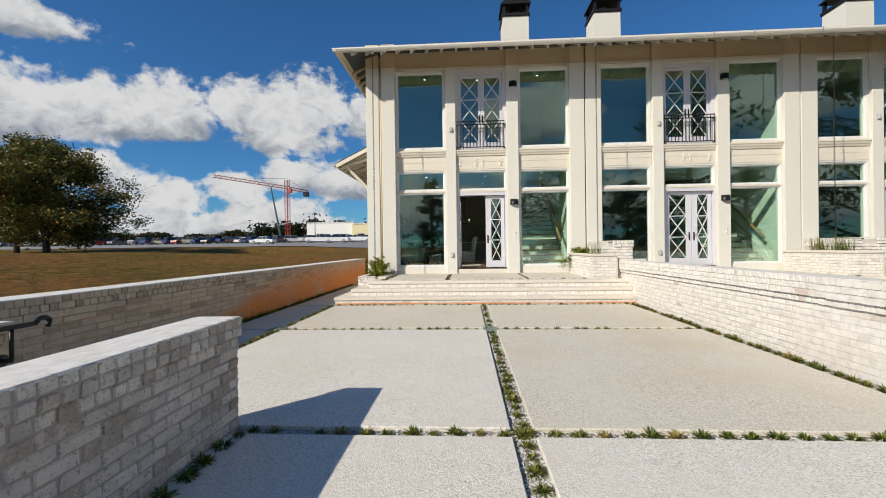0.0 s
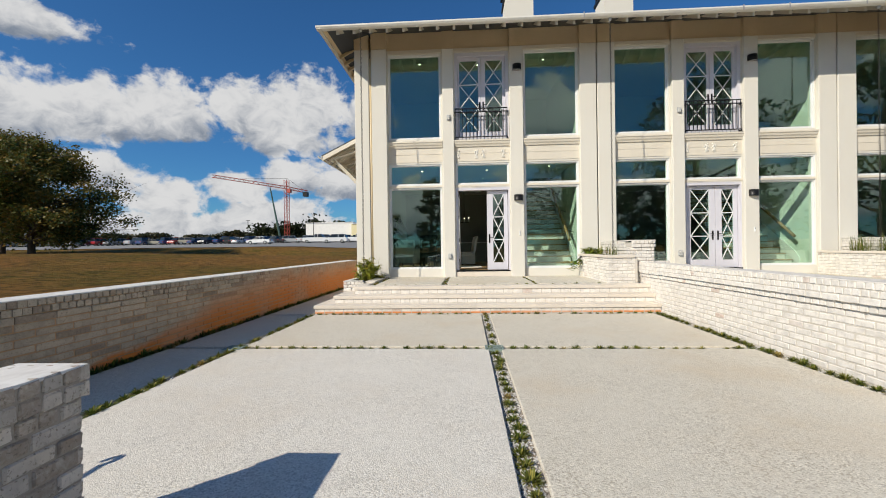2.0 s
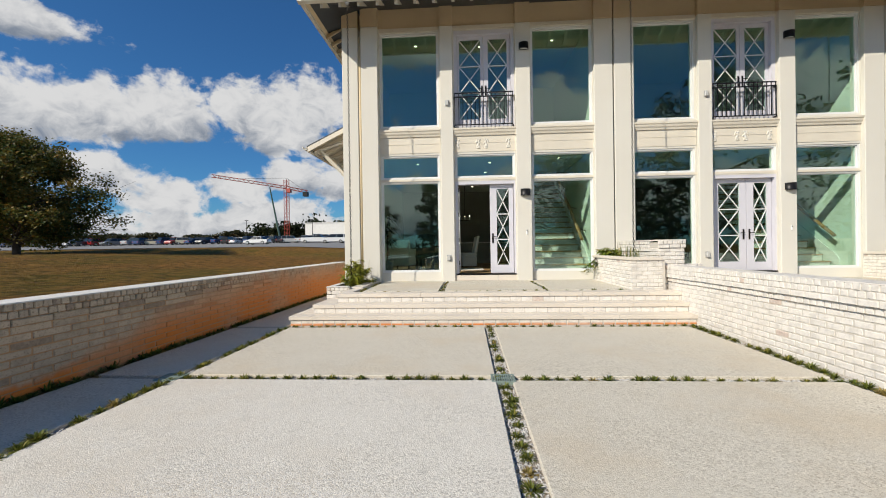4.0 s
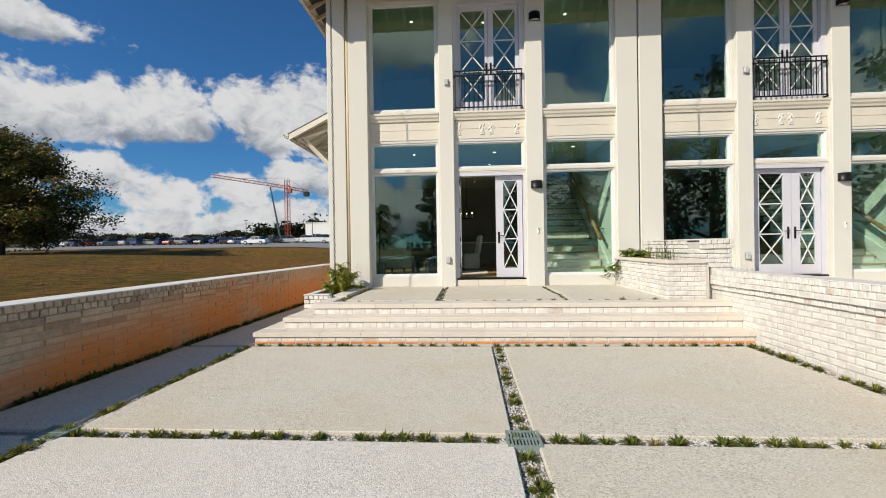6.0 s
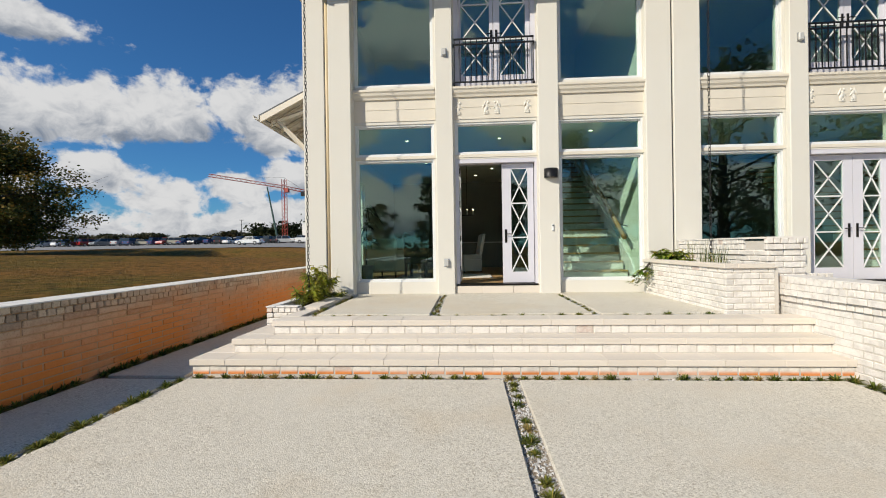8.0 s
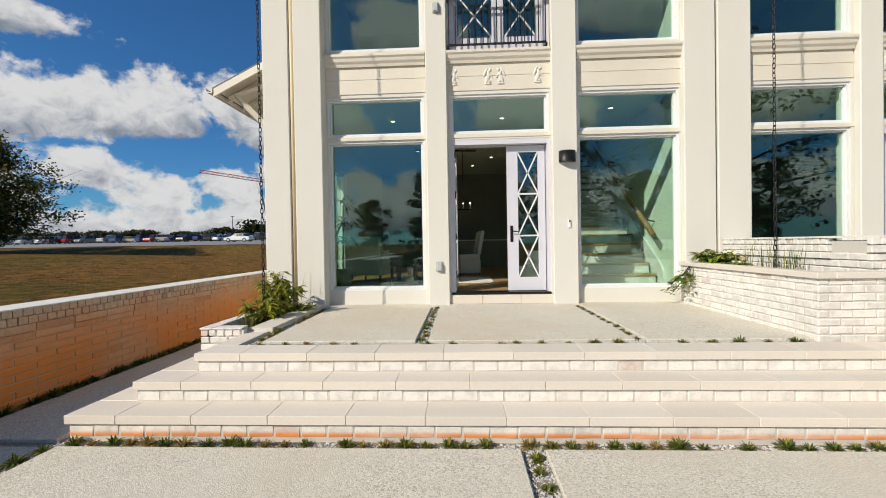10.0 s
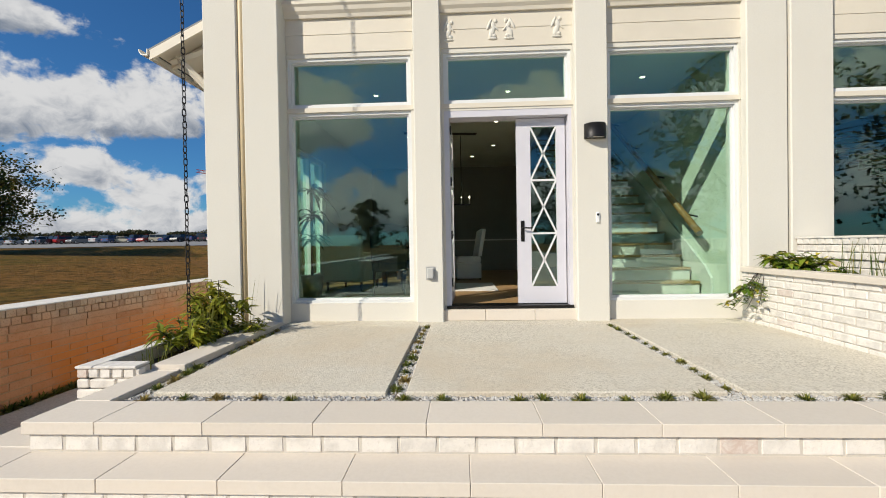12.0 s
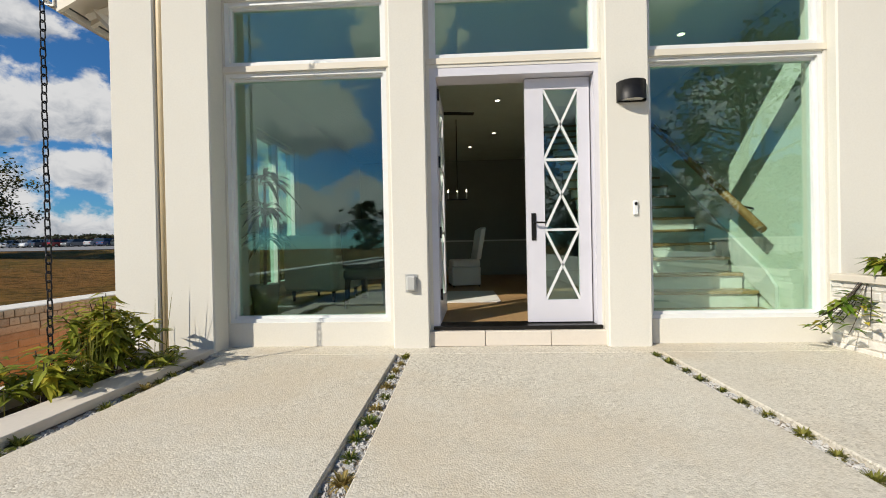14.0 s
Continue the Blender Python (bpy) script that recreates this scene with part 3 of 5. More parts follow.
# wall between this drive and the next
for n, shift in enumerate((0.0, 6.488)):
    side = thing("wall_party" if not n else "wall_party_far", "white lime-washed brick wall with a proud band under its cap", "wall", kind="structure")
    part_box("mortar_core", (3.8045 + shift, -6.0, -0.1, 4.05 + shift, 10.70, 0.965), MORTAR, side)
    part_box("mortar_core", (3.779 + shift, -6.0, 0.683, 4.06 + shift, 10.71, 0.75), MORTAR, side)
    part_box("mortar_core", (3.750 + shift, -6.0, 0.7605, 4.062 + shift, 10.715, 0.97), MORTAR, side)
    brick_face(side, (3.80 + shift, 10.72, 0), (0, -1), 16.66, -0.02, 9, 0, BRICK, near=(1.0, 5.6) if not n else (0, -1))
    brick_face(side, (3.772 + shift, 10.72, 0), (0, -1), 16.66, -0.02 + 9 * BH, 1, 1, BRICK, near=(1.0, 6.0) if not n else (0, -1), single=60)
    brick_face(side, (3.742 + shift, 10.72, 0), (0, -1), 16.66, -0.02 + 10 * BH, 3, 2, BRICK, near=(1.0, 6.0) if not n else (0, -1), single=180)
    brick_face(side, (4.065 + shift, -6.0, 0), (0, 1), 16.66, -0.02, 13, 3, BRICK)
    wall_top(side, 3.744 + shift, -6.0, 4.08 + shift, 10.72, -0.02 + 13 * BH, BRICK)


# ---- front steps, terrace and planters of each house ----
def steps(shift, own):
    st = thing("front_steps", "three broad limestone steps on painted brick risers", "steps", "front steps", at=(shift, 0, 0), kind="structure")
    for k, (y, left) in enumerate(((9.615, -3.43), (9.88, -3.085), (10.115, -2.70))):
        left = left if own else -2.50
        top, right = 0.175 * (k + 1), 3.80
        part_box("core", (left + 0.0245, y + 0.0245, 0.175 * k - 0.05, right - 0.01, 12.95, top - 0.072), MORTAR, st)
        part_box("joint_filler", (left + 0.02, y + 0.012, top - 0.071, right - 0.012, y + 0.295, top - 0.004), COPING, st)
        # coping stones, joints 0.61 apart; they also return along the open side
        x, first = left, True
        while x < right - 0.01:
            e = min(x + (0.42 if first else 0.61), right)
            part_box("coping_stone", (x + (0 if first else 0.0025), y, top - 0.07, e, y + 0.305, top), COPING, st, bevel=0.003)
            x, first = e, False
        yy = y + 0.309
        while own and yy < 12.8:
            e = min(yy + 0.61, 12.91)
            part_box("coping_stone", (left, yy + 0.004, top - 0.07, left + (0.36 if k < 2 else 0.235), e, top), COPING, st, bevel=0.006)
            yy = e
        z = 0.175 * k + (0.005 if k else 0.0)
        x = left + 0.022
        while x < right:
            e = min(x + 0.208, right)
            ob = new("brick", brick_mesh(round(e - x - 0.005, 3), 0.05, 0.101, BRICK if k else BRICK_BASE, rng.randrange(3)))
            ob.parent, ob.location = st, (x, y + 0.022, z)
            x = e
        yy = y + 0.04
        while own and yy < 12.8:
            ob = new("brick", brick_mesh(0.2, 0.05, 0.099, BRICK, rng.randrange(3)))
            ob.parent = st
            ob.matrix_basis = Matrix.Translation((left + 0.022, yy + 0.2, z)) @ pose(0, 0, 0, 0, 0, -90)
            yy += 0.208
    return st


def terrace(shift):
    tr = thing("terrace", "pale concrete terrace slabs in white gravel", "terrace", "terraces", at=(shift, 0, 0), kind="structure")
    part_box("gravel_layer", (-2.45, 10.415, 0.40, 3.8, 13.0, 0.492), GRAVEL, tr, "white gravel")
    for x0, x1 in ((-2.30, -0.745), (-0.62, 1.395), (1.51, 3.06)):
        slab(x0, 10.57, x1, 12.722, 0.525, SLAB, tr, 0.08)
    slab(-2.62 if not shift else -2.42, 12.73, 3.06, 13.06, 0.522, SLAB, tr, 0.08, "apron_slab")
    return tr


for i, shift in enumerate((0.0, 6.488, 12.976)):
    steps(shift, i == 0)
    terrace(shift)
solo("loose_gravel", pebbles([(-2.42, 10.43, 3.06, 10.57), (-0.745, 10.57, -0.62, 12.72), (1.395, 10.57, 1.51, 12.72), (-2.42, 10.57, -2.3, 12.72)], 0.492, 5000), PEBBLE, "loose white gravel on the terrace", "gravel", kind="stuff")


def corner_planter(shift):
    p = thing("brick_planter", "low white brick planter at the corner of the terrace", "planter", "corner planters", at=(shift, 0, 0), kind="structure")
    part_box("soil", (-3.08, 11.0, 0.1, -2.70, 12.90, 0.47), DIRT, p, "dark soil")
    part_box("mortar_core", (-3.16, 10.94, -0.05, -3.05, 12.90, 0.57), MORTAR, p)
    part_box("mortar_core", (-3.16, 10.94, -0.05, -2.70, 11.05, 0.57), MORTAR, p)
    brick_face(p, (-3.18, 10.925, 0), (1, 0), 0.50, 0.19, 5, 1, BRICK, near=(0, 1))
    brick_face(p, (-3.175, 12.905, 0), (0, -1), 1.97, 0.19, 5, 1, BRICK, near=(0, 3))
    part_box("planter_rim", (-3.185, 10.915, 0.572, -3.045, 12.905, 0.592), CAPTOP, p, bevel=0.005)
    part_box("planter_rim", (-3.041, 10.915, 0.572, -2.705, 11.06, 0.592), CAPTOP, p, bevel=0.005)
    part_box("planter_rim", (-2.70, 11.064, 0.50, -2.425, 12.905, 0.56), COPING, p, bevel=0.005)
    return p


def side_planter(shift):
    p = thing("raised_planter", "raised white brick planter box against the party wall", "planter", "raised planters", at=(shift, 0, 0), kind="structure")
    part_box("soil", (3.14, 10.66, 0.4, 3.70, 12.90, 1.06), DIRT, p, "dark soil")
    part_box("mortar_core", (3.057, 10.537, 0.3, 3.16, 12.90, 1.088), MORTAR, p)
    part_box("mortar_core", (3.161, 10.537, 0.3, 3.70, 10.66, 1.088), MORTAR, p)
    brick_face(p, (3.05, 12.91, 0), (0, -1), 2.38, 0.49, 8, 0, BRICK, near=(0, 3))
    brick_face(p, (3.05, 10.53, 0), (1, 0), 0.60, 0.49, 8, 0, BRICK, near=(0, 3))
    part_box("coping_stone", (3.02, 10.50, 1.09, 3.19, 12.905, 1.15), COPING, p, bevel=0.006)
    part_box("coping_stone", (3.194, 10.50, 1.09, 3.64, 10.675, 1.15), COPING, p, bevel=0.006)
    return p


def pier(shift):
    p = thing("brick_pier", "stepped white lime-washed brick pier and screen wall", "wall", "brick piers", at=(shift - 0.11, -0.14, -0.06), kind="structure")
    part_box("mortar_core", (3.80, 10.87, 0.2, 4.12, 13.04, 1.50), MORTAR, p)
    part_box("mortar_core", (3.77, 10.80, 0.2, 4.22, 11.22, 1.50), MORTAR, p)
    brick_face(p, (3.755, 10.785, 0), (1, 0), 0.48, 0.53, 11, 0, BRICK, near=(0, 1))
    brick_face(p, (3.735, 10.765, 0), (1, 0), 0.52, 0.53 + 11 * BH, 2, 1, BRICK, near=(0, 1))
    brick_face(p, (3.755, 11.23, 0), (0, -1), 0.45, 0.53, 11, 0, BRICK, near=(0, 1))
    brick_face(p, (4.235, 10.785, 0), (0, 1), 0.45, 0.53, 13, 2, BRICK, near=(0, 1))
    brick_face(p, (3.785, 13.04, 0), (0, -1), 1.81, 0.53 + 6 * BH, 4, 0, BRICK, near=(0, 3))
    brick_face(p, (3.762, 13.04, 0), (0, -1), 1.81, 0.53 + 10 * BH, 1, 0, BRICK, near=(0, 3))
    brick_face(p, (3.775, 13.04, 0), (0, -1), 1.81, 0.53 + 11 * BH, 2, 2, BRICK, near=(0, 3))
    part_box("wall_top", (3.737, 10.767, 1.526, 4.253, 11.23, 1.55), BRICK, p)
    part_box("wall_top", (3.765, 11.234, 1.528, 4.14, 13.04, 1.55), BRICK, p)
    part_box("mortar_core", (4.24, 10.86, 0.2, 4.60, 11.15, 1.05), MORTAR, p)
    brick_face(p, (4.236, 10.845, 0), (1, 0), 0.37, 0.53, 5, 0, BRICK, near=(0, 1))
    brick_face(p, (4.236, 10.825, 0), (1, 0), 0.39, 0.53 + 5 * BH, 2, 1, BRICK, near=(0, 1))
    return p


corner_planter(0.0)
for shift in (0.0, 6.488):
    side_planter(shift)
    pier(shift)


# ---- the house row ----
FRONT, FACE, PIL = 13.11, 13.03, 12.918
COLS = (-2.402, -0.435, 1.555)
WID = 1.56
PERIOD = 6.488
X0, X1 = -3.36, 24.0
BACK = 23.0

row = thing("house_row", "two-storey cream stucco terrace with tall pilasters", "house", kind="structure")


def openings(i):
    """Left edge, right edge and the (z0, z1) spans that are open, for column i of a house."""
    door = i == 1
    return (((0.66 if door else 0.747), (3.12 if door else 3.146)), (3.21, 3.833), ((4.535 if door else 4.572), 7.062))


def facade():
    cuts, blocks = [], []
    bm = None

    def put(_, *b):
        blocks.append(b)

    for h in range(4):
        for i, x in enumerate(COLS):
            cuts.append((x + h * PERIOD, x + WID + h * PERIOD, openings(i)))
    x = X0 + 0.02
    for a, b, spans in cuts:
        put(bm, x, FACE, 0.0, a, FACE + 0.24, 7.19)
        z = 0.0
        for lo, hi in spans:
            put(bm, a, FACE, z, b, FACE + 0.24, lo)
            z = hi
        put(bm, a, FACE, z, b, FACE + 0.24, 7.19)
        x = b
    put(bm, x, FACE, 0, X1, FACE + 0.24, 7.19)
    return blocks


for b in facade():
    part_box("wall_front", b, STUCCO, row)
part_box("frieze", (X0 + 0.02, FACE + 0.004, 7.19, X1, FACE + 0.24, 7.94), FRIEZE, row, "tan frieze under the eaves")
for n, (y0, y1, z0, z1) in enumerate(((FACE + 0.24, 15.0, 0, 7.94), (15.0, 16.5, 0, 0.85), (15.0, 16.5, 3.23, 7.94), (16.5, BACK, 0, 7.94))):
    part_box("wall_side", (X0 + 0.02, y0, z0, X0 + 0.26, y1, z1), STUCCO, row)
part_box("wall_back", (X0 + 0.02, BACK, 0, X1, BACK + 0.2, 7.94), STUCCO, row)
for a, b in [(-3.345, -2.925), (-2.85, -2.411)] + [(x + h * PERIOD, x2 + h * PERIOD) for h in range(4) for x, x2 in ((-0.80, -0.466), (1.145, 1.529), (3.13, 3.597), (3.63, 4.118))]:
    if b < X1:
        out = 12.80 if a < -2 else PIL
        part_box("pilaster", (a, out, 0.50, b, FACE - 0.002, 7.155), STUCCO, row, bevel=0.012)
        part_box("pilaster_head", (a, out - 0.004, 7.157, b, FACE + 0.002, 7.90), FRIEZE, row)
# Tan downpipe at the corner; between houses a black rod draws the dark groove.
for h in range(4):
    x = (-2.8875 if h == 0 else 3.6135 + (h - 1) * PERIOD)
    bm = bmesh.new()
    tube(bm, (x, 12.85 if h == 0 else 12.99, 0.52), (x, 12.85 if h == 0 else 12.99, 6.9), 0.037 if h == 0 else 0.018, n=10)
    part("downpipe", bm, PIPE if h == 0 else IRON, row, "painted tan downpipe" if h == 0 else "")

LEDGE = [(FACE - 0.002, 4.31), (12.99, 4.31), (12.98, 4.35), (12.955, 4.385), (12.945, 4.43), (12.925, 4.455), (12.925, 4.495), (FACE - 0.002, 4.522)]
for h in range(4):
    for i, x in enumerate(COLS):
        a, b = x - 0.07 + h * PERIOD, x + WID + 0.03 + h * PERIOD
        part("ledge", prism(bmesh.new(), LEDGE, a, b, "x"), TRIM, row)
        part_box("panel_board", (a, FACE - 0.012, 3.89, b, FACE - 0.002, 4.11), TRIM, row)
        part_box("panel_board", (a, FACE - 0.012, 4.118, b, FACE - 0.002, 4.308), TRIM, row)
        part_box("transom_bar", (x - 0.05 + h * PERIOD, FACE - 0.01, 3.15, x + WID + 0.05 + h * PERIOD, FACE - 0.002, 3.206), TRIM, row)
        part_box("head_trim", (a, FACE - 0.03, 7.085, b, FACE - 0.002, 7.186), TRIM, row)


def window(name, x, z0, z1, label, group):
    """A fixed pane in a white two-step frame, in the opening at x."""
    ob = thing(name, label, "window", group, at=(x, 0, 0), kind="structure")
    fr = bmesh.new()
    for d, y0, y1, q in ((0.0, FRONT - 0.06, FRONT + 0.06, 0.036), (0.036, FRONT - 0.025, FRONT + 0.04, 0.024)):
        a, b, lo, hi = d, WID - d, z0 + d, z1 - d
        box(fr, a, y0, lo, a + q, y1, hi)
        box(fr, b - q, y0, lo, b, y1, hi)
        box(fr, a + q, y0, lo, b - q, y1, lo + q)
        box(fr, a + q, y0, hi - q, b - q, y1, hi)
    part("window_frame", fr, WHITE, ob)
    g = part_box("pane", (0.06, FRONT, z0 + 0.06, WID - 0.06, FRONT + 0.008, z1 - 0.06), GLASS, ob)
    g.visible_shadow = False
    return ob


def leaf(parent, x0, x1, z0, z1, glass=(0.13, 0.11, 0.24, 0.12), tri=3, depth=0.045, y=FRONT, handle=None, open_in=False, cross="white"):
    """A glazed door leaf with crossed muntins; open_in swings it inwards about x0."""
    g0, g1, zb, zt = x0 + glass[0], x1 - glass[1], z0 + glass[2], z1 - glass[3]
    hinge = Matrix.Translation((x0, y, 0)) @ pose(0, 0, 0, 0, 0, 88 if open_in else 0) @ Matrix.Translation((-x0, -y, 0))
    made = []
    bm = bmesh.new()
    for b in ((x0, y, z0, g0, y + depth, z1), (g1, y, z0, x1, y + depth, z1), (g0, y, z0, g1, y + depth, zb), (g0, y, zt, g1, y + depth, z1)):
        box(bm, *b)
    d = part("door_leaf", bm, DOOR, parent)
    made.append(d)
    pane = part_box("pane", (g0, y + 0.02, zb, g1, y + 0.028, zt), GLASS, d)
    pane.visible_shadow = False
    step = (zt - zb) / tri
    for k in range(tri):
        a, b = zb + k * step, zb + (k + 1) * step
        for s, e in (((g0, a), (g1, b)), ((g0, b), (g1, a))):
            bm = bmesh.new()
            w_ = 0.011
            n = Vector((e[1] - s[1], 0, -(e[0] - s[0]))).normalized() * w_
            q = [Vector((s[0], 0, s[1])) + n, Vector((e[0], 0, e[1])) + n, Vector((e[0], 0, e[1])) - n, Vector((s[0], 0, s[1])) - n]
            prism(bm, [(p.x, p.z) for p in q], y + 0.004, y + 0.018)
            part("muntin", bm, WHITE, d)
        if k:
            part_box("muntin", (g0, y + 0.002, a - 0.012, g1, y + 0.019, a + 0.012), WHITE, d)
    if handle is not None:
        h = bmesh.new()
        box(h, handle - 0.022, y - 0.012, z0 + 0.78, handle + 0.022, y - 0.001, z0 + 1.04, bevel=0.004)
        tube(h, (handle, y - 0.012, z0 + 0.95), (handle, y - 0.055, z0 + 0.95), 0.009)
        tube(h, (handle, y - 0.05, z0 + 0.95), (handle + (0.11 if handle < (x0 + x1) / 2 else -0.11), y - 0.05, z0 + 0.945), 0.009)
        part("door_handle", h, BRONZE, d, "dark bronze lever handle on a long plate")
    if open_in:
        for z in (0.22, 0.82, 1.50, 2.15):
            part_box("hinge", (x0 - 0.004, y - 0.018, z0 + z, x0 + 0.03, y - 0.001, z0 + z + 0.11), BRONZE, d, "black hinge")
        d.matrix_basis = hinge
    return d


def front_door(x, opened):
    ob = thing("door", "white double front door, one leaf standing open" if opened else "white double front door with crossed muntins, closed", "door", "front doors", at=(x, 0, 0), kind="structure")
    fr = bmesh.new()
    for b in ((0, FACE + 0.005, 0.66, 0.06, FRONT + 0.14, 3.12), (WID - 0.04, FACE + 0.005, 0.66, WID, FRONT + 0.14, 3.12), (0.06, FACE + 0.005, 3.04, WID - 0.04, FRONT + 0.14, 3.12)):
        box(fr, *b)
    part("door_frame", fr, DOOR, ob)
    part_box("threshold", (0.0, FACE - 0.02, 0.665, WID, FRONT + 0.14, 0.70), BRONZE, ob, "dark metal threshold", bevel=0.004)
    for k in range(3):
        part_box("doorstep", (-0.12 + k * 0.6, PIL + 0.05, 0.524, -0.125 + k * 0.6 + (0.6 if k < 2 else 0.58), FACE + 0.1, 0.66), COPING, ob, bevel=0.004)
    leaf(ob, 0.065, 0.89, 0.71, 3.03, (0.15, 0.16, 0.22, 0.10), y=FRONT + 0.03, open_in=opened, handle=None if opened else 0.82)
    leaf(ob, 0.90, WID - 0.055, 0.71, 3.03, (0.174, 0.11, 0.21, 0.105), y=FRONT + 0.03, handle=0.965)
    return ob


def balcony_door(x):
    ob = thing("balcony_door", "white double balcony door with crossed muntins", "door", "balcony doors", at=(x, 0, 0), kind="structure")
    fr = bmesh.new()
    for b in ((0, FACE + 0.005, 4.535, 0.085, FRONT + 0.12, 7.062), (WID - 0.085, FACE + 0.005, 4.535, WID, FRONT + 0.12, 7.062), (0.085, FACE + 0.005, 6.965, WID - 0.085, FRONT + 0.12, 7.062), (0.085, FACE + 0.005, 4.535, WID - 0.085, FRONT + 0.12, 4.595)):
        box(fr, *b)
    part("door_frame", fr, DOOR, ob)
    leaf(ob, 0.09, 0.765, 4.605, 6.955, (0.05, 0.07, 0.16, 0.10), y=FRONT + 0.02, handle=0.73)
    leaf(ob, 0.775, WID - 0.09, 4.605, 6.955, (0.12, 0.08, 0.16, 0.10), y=FRONT + 0.02, handle=0.83)
    return ob


def balcony_rail(x):
    ob = thing("balcony_rail", "black iron balcony rail in front of the upper door", "railing", "balcony rails", at=(x, 0, 0))
    a, b = 0.0, WID - 0.04
    for z in (5.40, 5.30, 4.575):
        part_box("rail", (a, 12.935, z - 0.012, b, 12.965, z + 0.012), IRON, ob)
    n = 15
    for k in range(n):
        px = a + 0.012 + (b - a - 0.024) * k / (n - 1)
        part_box("baluster", (px - 0.008, 12.942, 4.587, px + 0.008, 12.958, 5.39), IRON, ob)
    for px in (a, b):
        part_box("bracket", (px - 0.015, 12.94, 5.28, px + 0.015, FACE + 0.02, 5.31), IRON, ob)
        part_box("bracket", (px - 0.015, 12.94, 4.527, px + 0.015, FACE + 0.02, 4.56), IRON, ob)
    return ob


def wall_lamp(x, z):
    ob = thing("wall_lamp", "black half-round outdoor wall lamp", "wall lamp", "wall lamps", at=(x, PIL, z))
    bm = bmesh.new()
    outline = [(0.125 * math.cos(math.pi * k / 12), -0.105 * math.sin(math.pi * k / 12) - 0.012) for k in range(13)] + [(-0.125, 0), (0.125, 0)]
    lo = [bm.verts.new((p[0], p[1], 0)) for p in outline]
    hi = [bm.verts.new((p[0], p[1], 0.17)) for p in outline]
    bm.faces.new(hi)
    for k in range(len(lo)):
        j = (k + 1) % len(lo)
        bm.faces.new((lo[k], lo[j], hi[j], hi[k])).smooth = k < 12
    part("shade", bm, IRON, ob)
    part_box("diffuser", (-0.09, -0.08, 0.012, 0.09, -0.012, 0.022), CLEARGREY, ob, "pale diffuser")
    return ob


def socket_cover(x, z):
    ob = thing("socket_cover", "clear grey weatherproof socket cover on stucco", "socket", "socket covers", at=(x, PIL, z))
    part_box("cover", (-0.045, -0.055, -0.07, 0.045, -0.002, 0.07), CLEARGREY, ob, bevel=0.015)
    part_box("back_plate", (-0.055, -0.008, -0.08, 0.055, -0.001, 0.08), STEEL, ob)
    return ob


def relief(x):
    """A small rearing winged beast in shallow relief, kept to plain rounded shapes."""
    ob = thing("relief_ornament", "cream plaster relief ornament above the door", "ornament", "relief ornaments", at=(x, FACE - 0.012, 4.11))
    bm = bmesh.new()
    for cx, cz, rx, rz, tilt in ((0.0, -0.05, 0.035, 0.07, 20), (0.02, 0.03, 0.028, 0.06, -15), (0.045, 0.09, 0.022, 0.026, 0), (-0.03, 0.05, 0.018, 0.075, 25), (0.01, -0.125, 0.065, 0.016, 0), (0.055, 0.0, 0.012, 0.05, -40), (0.03, -0.09, 0.03, 0.025, 0)):
        m = Matrix.Translation((cx, 0, cz)) @ pose(0, 0, 0, 0, tilt, 0) @ Matrix.Diagonal((rx, 0.018, rz, 1))
        bmesh.ops.create_uvsphere(bm, u_segments=10, v_segments=7, radius=1.0, matrix=m)
    part("carving", bm, STUCCO, ob)
    return ob


for h in range(3):
    s = h * PERIOD
    for i, x in enumerate(COLS):
        if i != 1:
            window("window_%d" % (h * 10 + i), x + s, 0.747, 3.146, "tall white-framed ground-floor window with green-tinted glass", "ground-floor windows")
            window("window_%d" % (h * 10 + i + 3), x + s, 4.572, 7.062, "tall white-framed upper window with green-tinted glass", "upper windows")
        window("window_%d" % (h * 10 + i + 6), x + s, 3.21, 3.833, "wide low white-framed transom window", "transom windows")
    front_door(COLS[1] + s, h == 0)
    balcony_door(COLS[1] + s)
    balcony_rail(COLS[1] + s)
    wall_lamp(1.365 + s, 2.70)
    wall_lamp(1.365 + s, 6.44)
    socket_cover(-0.625 + s, 1.12)
    socket_cover(-0.62 + s, 5.145)
    bell = thing("doorbell", "small white doorbell with a dark lens", "doorbell", "doorbells", at=(1.388 + s, PIL, 1.76))
    part_box("casing", (-0.022, -0.022, -0.065, 0.022, -0.001, 0.065), PLASTIC, bell, bevel=0.008)
    part("lens", tube(bmesh.new(), (0, -0.028, 0.035), (0, -0.0225, 0.035), 0.014, n=12), IRON, bell, "dark round lens")
    for dx in (-0.34, 0.20, 0.42, 0.98):
        o = relief(-0.03 + dx + s)
        if dx in (0.42,):
            o.scale = (-1, 1, 1)


# ---- eaves, gutter, roof and chimneys ----
EAVE, GZ = 11.72, 7.18
roof = thing("roof", "low hipped dark metal roof with deep open eaves", "roof", kind="structure")
bm = bmesh.new()
a = [(-4.02, EAVE), (X1, EAVE), (X1, BACK + 1.3), (-4.02, BACK + 1.3)]
top = [(2.5, 17.3, 9.13), (X1, 17.3, 9.13)]
lo = [bm.verts.new((*p, GZ + 0.09)) for p in a]
up = [bm.verts.new(p) for p in top]
for q in ((lo[0], lo[1], up[1], up[0]), (lo[3], lo[0], up[0]), (lo[2], lo[3], up[0], up[1]), (lo[1], lo[2], up[1])):
    bm.faces.new(q)
part("roofing", bm, ROOF, roof)
bm = bmesh.new()
